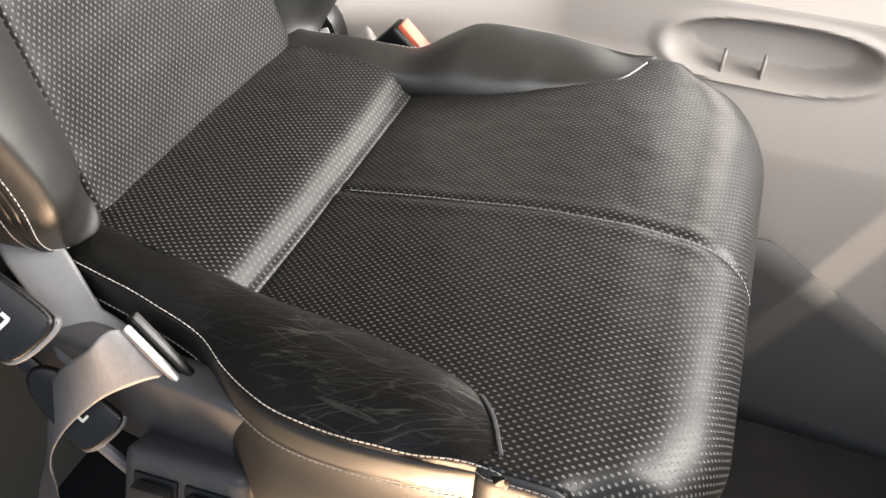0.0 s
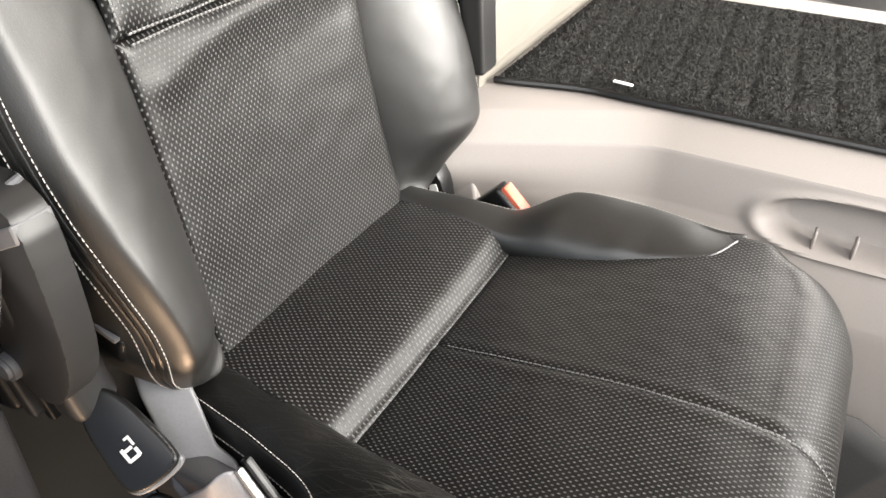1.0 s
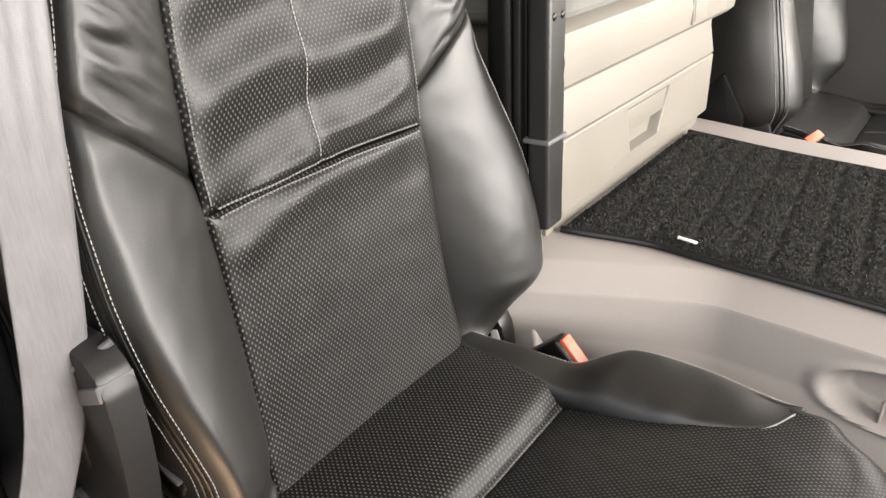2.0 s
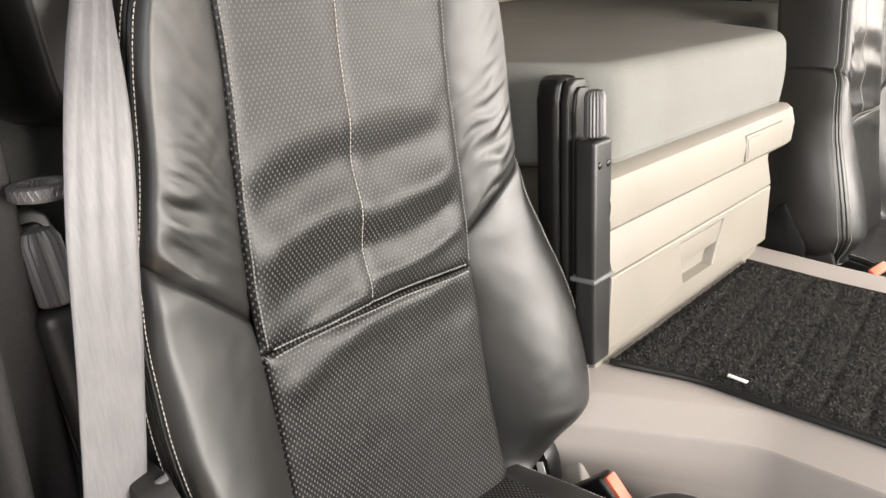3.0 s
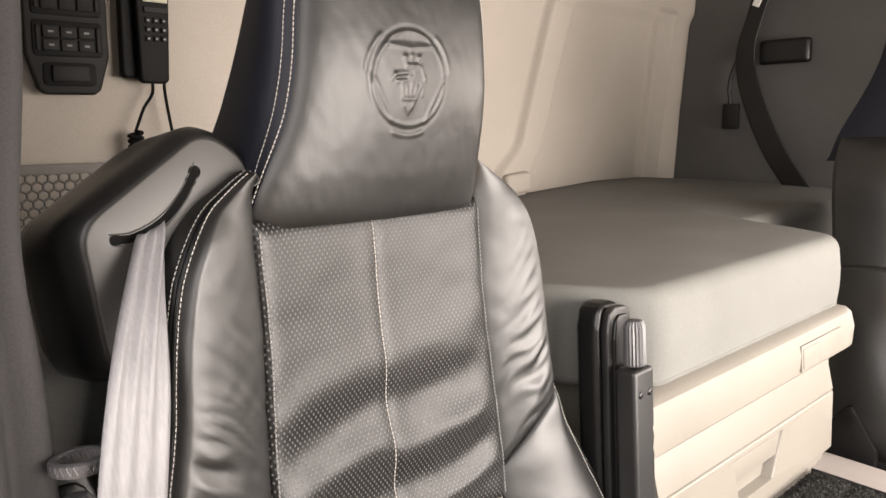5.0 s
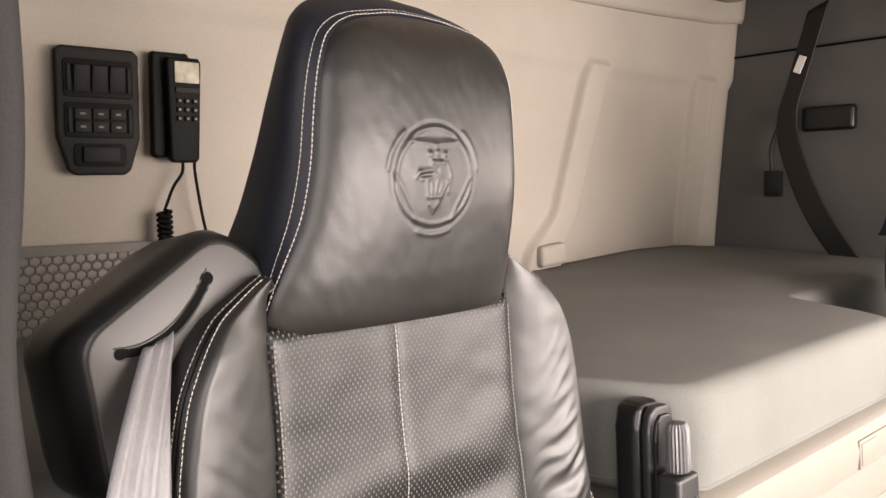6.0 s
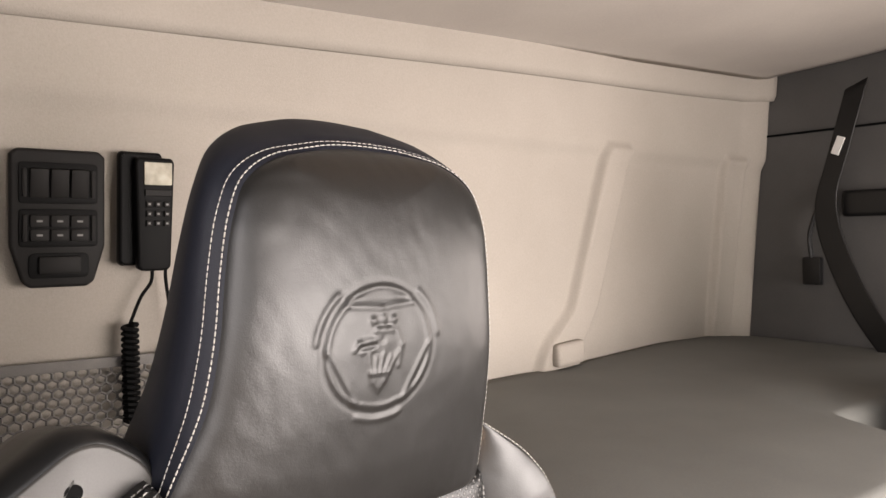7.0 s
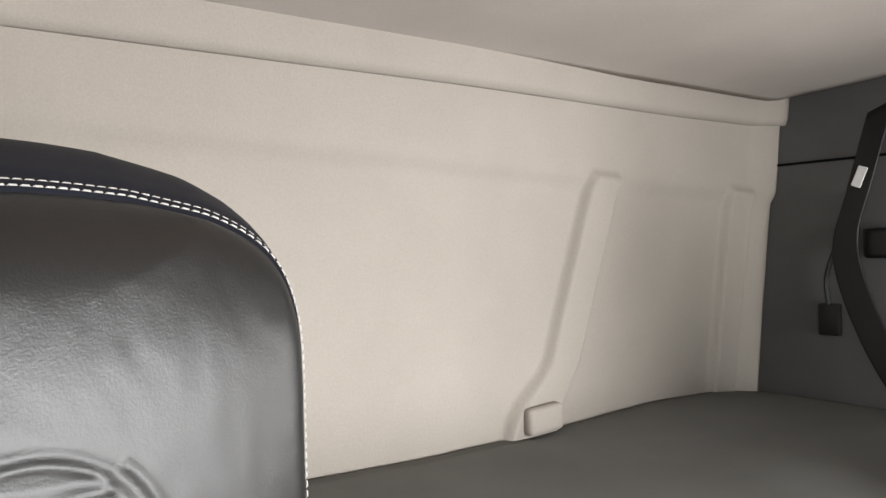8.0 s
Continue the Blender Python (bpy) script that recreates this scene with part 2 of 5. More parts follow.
def spline(points, n):
    """n points along a smooth curve through points."""
    keys = [[(i, p[a]) for i, p in enumerate(points)] for a in range(3)]
    return [Vector([curve_at(k, (len(points) - 1) * j / (n - 1)) for k in keys]) for j in range(n)]


def sheet(name, rows, mat, parent, label="", flip=False, uv=None, thick=0.0, close=False):
    """A smooth surface through rows of points; thick: a back side behind it."""
    nv, nu = len(rows), len(rows[0])
    verts = [tuple(p) for row in rows for p in row]
    faces = []
    for j in range(nv - 1):
        for i in range(nu - (0 if close else 1)):
            k = (i + 1) % nu
            f = (j * nu + i, j * nu + k, (j + 1) * nu + k, (j + 1) * nu + i)
            faces.append(f[::-1] if flip else f)
    if close:
        for j, rev in ((0, not flip), (nv - 1, flip)):
            f = tuple(j * nu + i for i in range(nu))
            faces.append(f[::-1] if rev else f)
    me = bpy.data.meshes.new(name)
    me.from_pydata(verts, [], faces)
    if uv:
        layer = me.uv_layers.new(name="metres")
        flat = [c for row in uv for c in row]
        for loop in me.loops:
            layer.data[loop.index].uv = flat[loop.vertex_index]
    me.update()
    ob = link_mesh(name, me, mat, parent, label)
    if thick:
        md = ob.modifiers.new("thickness", "SOLIDIFY")
        md.thickness, md.offset = thick, -1
    return ob


def tube(bm, points, r, n=8, cap=True):
    rings = []
    prev = None
    for i, p in enumerate(points):
        d = (points[min(i + 1, len(points) - 1)] - points[max(i - 1, 0)]).normalized()
        a = prev if prev is not None else (Vector((0, 0, 1)) if abs(d.z) < 0.9 else Vector((1, 0, 0)))
        side = d.cross(a).normalized()
        prev = side.cross(d).normalized()
        rings.append([bm.verts.new(p + r * (math.cos(2 * math.pi * k / n) * side + math.sin(2 * math.pi * k / n) * prev)) for k in range(n)])
    for a, b in zip(rings, rings[1:]):
        for k in range(n):
            bm.faces.new((a[k], a[(k + 1) % n], b[(k + 1) % n], b[k]))
    if cap:
        bm.faces.new(rings[0][::-1])
        bm.faces.new(rings[-1])
    return bm


def stitches(name, points, normals, mat, parent, length=0.0042, gap=0.0004, r=0.00042, lift=0.0006, label=""):
    """A row of single thread stitches along a line on a surface."""
    bm = bmesh.new()
    dist = [0.0]
    for a, b in zip(points, points[1:]):
        dist.append(dist[-1] + (b - a).length)

    def where(s):
        k = min(max(j for j in range(len(dist)) if dist[j] <= s), len(points) - 2)
        u = (s - dist[k]) / max(dist[k + 1] - dist[k], 1e-9)
        return points[k].lerp(points[k + 1], u), normals[k].lerp(normals[k + 1], u).normalized()

    s = 0.0
    while s + length < dist[-1]:
        (a, na), (b, nb) = where(s), where(s + length)
        a, b = a + na * lift, b + nb * lift
        d = (b - a).normalized()
        side = d.cross(na).normalized()
        mid = (a + b) / 2 + na * r
        ends = [bm.verts.new(a - na * r), bm.verts.new(b - na * r)]
        ring = [bm.verts.new(mid + r * 1.3 * (math.cos(t) * side + math.sin(t) * na) + o * d * length * 0.3) for o in (-1, 1) for t in (0, math.pi / 2, math.pi, 3 * math.pi / 2)]
        for k in range(4):
            q = (k + 1) % 4
            bm.faces.new((ring[k], ring[q], ring[4 + q], ring[4 + k]))
            bm.faces.new((ends[0], ring[q], ring[k]))
            bm.faces.new((ends[1], ring[4 + k], ring[4 + q]))
        s += length + gap
    return part(name, bm, mat, parent, label)


def normals_of(rows):
    out = []
    for j in range(len(rows)):
        line = []
        for i in range(len(rows[0])):
            a = rows[j][min(i + 1, len(rows[0]) - 1)] - rows[j][max(i - 1, 0)]
            b = rows[min(j + 1, len(rows) - 1)][i] - rows[max(j - 1, 0)][i]
            n = a.cross(b)
            line.append(n.normalized() if n.length > 1e-12 else Vector((0, 0, 1)))
        out.append(line)
    return out


def smooth01(u):
    u = min(max(u, 0.0), 1.0)
    return u * u * (3 - 2 * u)


def ns(x, y, z, s):
    return noise.noise(Vector((x * s, y * s, z * s)))


# ---- the seat: cushion, backrest with bolsters, headrest, belt guide, armrests ----
YC = 0.732


def ins_x(z):
    """Front of the backrest's middle panel."""
    return -0.355 - 0.135 * (z - 0.55) - 0.010 * math.sin(math.pi * min(max((z - 0.55) / 0.64, 0), 1))


HALF_IN = [(0.50, 0.154), (0.56, 0.155), (0.62, 0.147), (0.70, 0.141), (0.79, 0.140), (0.86, 0.142), (0.92, 0.143), (1.0, 0.139), (1.10, 0.133), (1.20, 0.134), (1.27, 0.128)]
HALF_OUT = [(0.563, 0.19), (0.570, 0.240), (0.59, 0.288), (0.63, 0.320), (0.70, 0.329), (0.80, 0.319), (0.88, 0.290), (0.94, 0.252), (0.99, 0.235), (1.05, 0.228), (1.12, 0.224), (1.17, 0.212), (1.21, 0.185), (1.235, 0.15), (1.243, 0.136)]
HALF_OUT_DOOR = [(0.575, 0.18), (0.582, 0.205), (0.60, 0.224), (0.636, 0.241), (0.68, 0.247), (0.72, 0.256), (0.78, 0.268), (0.84, 0.273), (0.90, 0.270), (0.94, 0.264), (1.0, 0.250), (1.05, 0.238), (1.12, 0.228), (1.17, 0.214), (1.21, 0.187), (1.235, 0.15), (1.243, 0.136)]


def half_in(z, sg):
    """Half width of the backrest's middle panel, wider towards the tunnel low down."""
    if sg > 0:
        return curve_at(HALF_IN, z) + 0.009 * (1 - smooth01((z - 0.80) / 0.07))
    return curve_at(HALF_IN, z) - 0.008 * (1 - smooth01((z - 0.56) / 0.06))


CUSH = [(-0.43, 0.570), (-0.36, 0.575), (-0.29, 0.571), (-0.246, 0.563), (-0.233, 0.558), (-0.226, 0.551), (-0.216, 0.540), (-0.205, 0.542), (-0.12, 0.557), (-0.03, 0.572), (0.05, 0.580), (0.095, 0.577)]

ROLL = [(-0.43, 0.570), (-0.36, 0.575), (-0.29, 0.570), (-0.245, 0.563), (-0.20, 0.556), (-0.12, 0.560), (-0.03, 0.572), (0.05, 0.580), (0.095, 0.577)]


def backrest_insert(seat, name, z0, z1, creases, seam_mid):
    nu, nv = 57, int((z1 - z0) / 0.004) + 2
    rows, uvs = [], []
    for j in range(nv):
        z = z0 + (z1 - z0) * j / (nv - 1)
        row, uv = [], []
        for i in range(nu):
            w = 2 * i / (nu - 1) - 1
            y = YC + w * (half_in(z, w) + 0.006)
            edge = min((1 - abs(w)) * 0.14, z - z0 if z0 > 0.6 else 1, z1 - z)
            x = ins_x(z) + 0.010 * w * w - 0.007 * math.exp(-edge / 0.006)
            for cz, amp, width, side in creases:
                lean = 0.022 * w + 0.012 * ns(w * 1.1 + 3, cz * 9, 0, 1.0)
                reach = smooth01(0.5 + 2.5 * side * (w + 0.03)) if side else 1.0
                x += amp * math.exp(-(((z - cz - lean) / width) ** 2)) * reach * (1 + 0.5 * ns(y, z, cz, 12)) * smooth01((1 - abs(w)) / 0.25)
            x += 0.0009 * ns(y, z * 1.6, 0.3, 24)
            if seam_mid:
                x -= 0.0016 * math.exp(-(((y - YC + 0.004) / 0.003) ** 2))
                x += 0.0005 * math.exp(-(((abs(y - YC + 0.004) - 0.012) / 0.008) ** 2))
            row.append(Vector((x, y, z)))
            uv.append((y, z * 1.01))
        rows.append(row)
        uvs.append(uv)
    sheet(name, rows, PERFORATED, seat, uv=uvs, thick=0.03, label="perforated black leather panel")
    return rows


def bolster(seat, sg):
    """The leather wing and shoulder beside the middle panel; the crease between them runs up and outwards."""
    zb, zt, zi_c, zo_c = 0.563, 1.243, 0.888, 0.985
    nu, nv = 64, 190
    vc = 0.5
    rows = []
    for j in range(nv):
        v = j / (nv - 1)
        v2 = v + 0.10 * math.sin(2 * math.pi * v) * (-0.5) if v < vc else v
        if v <= vc:
            u = v2 / vc
            u = u * u * (1.6 - 0.6 * u)
            zi, zo = zb + 0.02 + (zi_c - zb - 0.02) * u, zb + (zo_c - zb) * u
        else:
            u = (v - vc) / (1 - vc)
            u = u * (1.5 - 0.5 * u)
            zi, zo = zi_c + (zt - 0.01 - zi_c) * u, zo_c + (zt - zo_c) * u
        row = []
        low = smooth01((1.00 - zo) / 0.32)
        round_low = smooth01((0.99 - zo) / 0.12)
        H = 0.030 + 0.042 * low
        H *= smooth01((zo - zb) / 0.10) * 0.75 + 0.25
        H *= 0.55 + 0.45 * smooth01((zt - zo) / 0.06)
        D = 0.075
        for i in range(nu):
            s = i / (nu - 1)
            crest = 0.84 - (0.27 if sg > 0 else 0.08) * round_low
            if s < 0.62:
                a = s / 0.62
                f, yy = H * math.sin(a * math.pi / 2) ** 0.9, crest * a
                f -= 0.004 * math.exp(-a / 0.05)
            elif s < 0.86:
                ph = (s - 0.62) / 0.24 * math.pi / 2
                f, yy = H - (H + D * 0.30) * (1 - math.cos(ph)), crest + (1 - crest) * math.sin(ph)
            else:
                q = (s - 0.86) / 0.14
                f, yy = -D * 0.30 - D * 1.25 * q, 1.0 - 0.14 * q * q
            z = zi + (zo - zi) * min(yy, 1)
            d_in, d_out = half_in(zi, sg), curve_at(HALF_OUT if sg > 0 else HALF_OUT_DOOR, zo)
            d = d_in + max(d_out - d_in, 0.004) * yy
            groove = math.exp(-abs(v - vc) / 0.006)
            x = ins_x(z) + f - 0.007 * groove * (1 if s < 0.86 else 0)
            if v > vc:
                t = z * 62 - yy * 5.2 + 1.1 * ns(yy * 2, z * 9, sg, 1.0)
                ridge = 1 - 3.2 * abs(ns(t, yy * 1.3, sg * 5.3, 1.0)) + 0.5 * ns(t * 2.1, yy * 2.0, sg, 1.0)
                low = smooth01((1.20 - z) / 0.13) * (0.25 + 0.75 * smooth01((1.09 - z) / 0.08)) * (0.25 + 0.75 * smooth01((yy - 0.15) / 0.5))
                x += (0.0030 if sg > 0 else 0.0034) * ridge * low * (1 - smooth01((s - 0.52) / 0.12)) + 0.0005 * ns(d, z, sg, 60)
            else:
                x += 0.0020 * ns(d, z * 0.7, sg * 2.2, 13) + 0.0006 * ns(d, z, sg, 45)
                k = math.exp(-(((v - vc) / 0.05) ** 2))
                x += 0.003 * k * ns(d * 2, z * 26, sg, 1.0)
            row.append(Vector((x, YC + sg * d, z)))
        rows.append(row)
    jc = round(vc * (nv - 1))
    flip = sg < 0
    sheet("lower_bolster", rows[: jc + 1], LEATHER, seat, flip=flip, thick=0.01, label="smooth black leather side wing")
    sheet("shoulder_bolster", rows[jc:], LEATHER, seat, flip=flip, thick=0.01, label="wrinkled black leather shoulder pad")
    nrm = normals_of(rows)
    if flip:
        nrm = [[-n for n in line] for line in nrm]
    c0, c1 = round(0.722 * (nu - 1)), round(0.768 * (nu - 1))
    for col in range(c0 + 1, c1, 1):
        bm = bmesh.new()
        tube(bm, [rows[j][col] for j in range(4, nv)], 0.0016, 6)
        part("piping", bm, BLACK_PLASTIC, seat, "black piping along the seam")
    for col, lift in ((c0, 0.0008), (c1, 0.0008)):
        pts = [rows[j][col] for j in range(6, nv)]
        stitches("stitching", pts, [nrm[j][col] for j in range(6, nv)], THREAD, seat, label="pale thread stitching")
    return rows


def headrest(seat):
    half = [(1.16, 0.137), (1.19, 0.136), (1.25, 0.131), (1.32, 0.124), (1.38, 0.118), (1.42, 0.112), (1.448, 0.100), (1.464, 0.076), (1.472, 0.040)]

    def mid(z):
        return YC + 0.008 * smooth01((z - 1.2) / 0.15)

    def front(z):
        return curve_at([(1.16, -0.426), (1.19, -0.422), (1.24, -0.410), (1.32, -0.398), (1.39, -0.400), (1.44, -0.408), (1.473, -0.420)], z)

    # emblem pressed into the leather: a ring with three lugs, a rounded triangle in it and a plain upright shape
    ey, ez = YC + 0.011, 1.321

    def line(d, w):
        return math.exp(-((d / w) ** 2))

    def seg(u, v, u0, v0, u1, v1, w):
        t = min(max(((u - u0) * (u1 - u0) + (v - v0) * (v1 - v0)) / ((u1 - u0) ** 2 + (v1 - v0) ** 2), 0), 1)
        return line(math.hypot(u - u0 - t * (u1 - u0), v - v0 - t * (v1 - v0)), w)

    def emblem(y, z):
        u, v = (y - ey) / 0.0440, (z - ez) / 0.0440
        r, a = math.hypot(u, v), math.degrees(math.atan2(v, u))
        if r > 1.5:
            return 0.0
        off = min(abs((a - q + 180) % 360 - 180) for q in (28, 152, 270))
        on = smooth01((25 - off) / 5)
        h = 0.0014 * line(r - 0.98, 0.045) * (1 - on) - 0.0009 * line(r - 1.07, 0.05) * (1 - on)
        h += on * (0.0015 * line(r - 1.17, 0.05) + 0.0013 * line(r - 0.95, 0.045) - 0.0010 * line(r - 1.06, 0.05))
        h += 0.0012 * seg(u, v, -0.62, 0.70, 0.0, 0.64, 0.05) + 0.0012 * seg(u, v, 0.0, 0.64, 0.62, 0.70, 0.05)
        h -= 0.0008 * seg(u, v, -0.5, 0.80, 0.5, 0.80, 0.06)
        for k in (-1, 1):
            h += 0.0013 * seg(u, v, 0.95 * k, 0.0, 0.46 * k, -0.84, 0.05) - 0.0008 * seg(u, v, 0.98 * k, -0.10, 0.60 * k, -0.78, 0.06)
        # plain raised shape in the middle: three points, a rounded block and tapering ridges
        c = 0.0
        for k in (-1, 0, 1):
            c += line(math.hypot(u - 0.04 - 0.20 * k, v - 0.50 + 0.05 * abs(k)), 0.07) + 0.7 * seg(u, v, 0.04 + 0.20 * k, 0.46, 0.04 + 0.14 * k, 0.32, 0.05)
        c += 0.8 * seg(u, v, -0.12, 0.27, 0.22, 0.27, 0.05) - 0.6 * seg(u, v, -0.10, 0.37, 0.20, 0.37, 0.03)
        c += 0.9 * line(math.hypot((u - 0.08) / 1.2, v - 0.10), 0.15) - 0.9 * line(math.hypot(u - 0.02, v - 0.12), 0.05)
        c += 0.9 * seg(u, v, -0.12, 0.14, -0.42, 0.10, 0.055) + 0.7 * seg(u, v, -0.42, 0.10, -0.50, 0.00, 0.045) + 0.7 * seg(u, v, -0.14, -0.02, -0.36, -0.04, 0.045) - 0.7 * seg(u, v, -0.12, 0.05, -0.38, 0.03, 0.035)
        for k in range(5):
            u0 = -0.24 + 0.14 * k
            c += 0.9 * seg(u, v, u0, -0.10 - 0.06 * (k % 2), 0.6 * u0 - 0.05, -0.40, 0.04) + 0.9 * seg(u, v, 0.6 * u0 - 0.05, -0.40, 0.42 * u0 - 0.06, -0.70 + 0.07 * abs(k - 2), 0.04)
        c += 0.8 * seg(u, v, 0.30, 0.26, 0.40, 0.02, 0.045) + 0.8 * seg(u, v, 0.40, 0.02, 0.34, -0.32, 0.045)
        h += 0.0017 * c
        return 0.52 * h

    nu, nv = (200, 230) if PLACE[0] is None else (90, 100)
    rows = []
    for j in range(nv):
        z = 1.190 + (1.463 - 1.190) * (1 - (1 - j / (nv - 1)) ** 1.25)
        hw = curve_at(half, z + 0.009 * smooth01((z - 1.36) / 0.1))
        inset, gain = 0.018 * smooth01((z - 1.20) / 0.10), 0.008 * smooth01((z - 1.33) / 0.10)
        row = []
        for i in range(nu):
            w = 2 * i / (nu - 1) - 1
            y = mid(z) + w * hw + inset * min((1 - w) / 2, 1) ** 2 + gain * ((1 + w) / 2) ** 2
            edge = min((1 - abs(w)) * 0.12, 1.463 - z)
            left, rim = (0.020 - 0.008 * smooth01((z - 1.36) / 0.10)) * max(-w, 0.0) ** 2.3 * (1 - smooth01((z - 1.435) / 0.028)), 0.014 * max(w, -w * smooth01((z - 1.36) / 0.10), 1 - (1.463 - z) / 0.05, 0.0) ** 3
            x = front(z) - (left ** 3 + rim ** 3) ** (1 / 3) - 0.006 * math.exp(-edge / 0.006) - 0.005 * math.exp(-(z - 1.190) / 0.006)
            x += emblem(y, z) + 0.0008 * ns(y, z, 0.2, 18) + 0.0003 * ns(y * 2.0 + z, z - y, 0.5, 40)
            row.append(Vector((x, y, z + 0.002 * (1 - w * w) * smooth01((z - 1.39) / 0.07))))
        rows.append(row)
    sheet("headrest_front", rows, LEATHER_HEAD, seat, label="black leather headrest face with a pressed emblem")
    # side and back: rings from the face's border backwards
    border = [rows[j][0] for j in range(nv)] + [rows[-1][i] for i in range(1, nu - 1)] + [rows[j][-1] for j in range(nv - 1, -1, -1)]
    rings = []
    for q in (0.0, 0.020, 0.050, 0.082, 0.12, 0.22, 0.35, 0.5, 0.65, 0.8, 0.9, 1.0):
        ring = []
        for p in border:
            n = Vector((0, p.y - YC, p.z - 1.26)).normalized()
            grow = 0.0035 * math.sin(min(q / 0.06, 1) * math.pi / 2) - 0.002 * math.exp(-(((q - 0.075) / 0.012) ** 2)) + 0.027 * math.sin(q * math.pi * 0.5) * smooth01((p.z - 1.2) / 0.2)
            deep = 0.145 - 0.075 * smooth01((p.z - 1.22) / 0.22)
            flare = (0.020 if p.y > YC else 0.007) * q * (1 - smooth01((p.z - 1.18) / 0.22)) * (1 if p.y > YC else -1)
            squeeze = 1 - (0.125 - 0.025 * math.tanh((p.y - YC) / 0.06)) * q * q
            flare -= 0.020 * (1 - 0.9 * q) * math.sin(min(q / 0.3, 1) * math.pi / 2) * smooth01((YC + 0.07 - p.y) / 0.19) * smooth01((p.z - 1.20) / 0.10)
            ring.append(Vector((p.x - deep * q, YC + (p.y - YC) * squeeze + n.y * grow * 0.5 + flare, p.z + n.z * grow)))
        rings.append(ring)
    sheet("headrest_side", rings, LEATHER_SIDE, seat, flip=False, label="dark navy black headrest side")
    last = rings[-1]
    cx = sum(p.x for p in last) / len(last) - 0.025
    caps = [[Vector((p.x + (cx - p.x) * smooth01(f), YC + (p.y - YC) * (1 - f), 1.3 + (p.z - 1.3) * (1 - f))) for p in last] for f in (0, 0.25, 0.6, 0.98)]
    sheet("headrest_back", caps, LEATHER_SIDE, seat)
    for ring, lab in ((rings[1], "pale stitching round the headrest face"), (rings[3], "pale stitching round the headrest side")):
        pts = [p.copy() for p in ring]
        nr = [Vector((0.3, p.y - YC, (p.z - 1.26) * 0.8)).normalized() for p in pts]
        stitches("stitching", pts, nr, THREAD, seat, label=lab, lift=0.0006, r=0.00040 if ring is rings[1] else 0.00028)


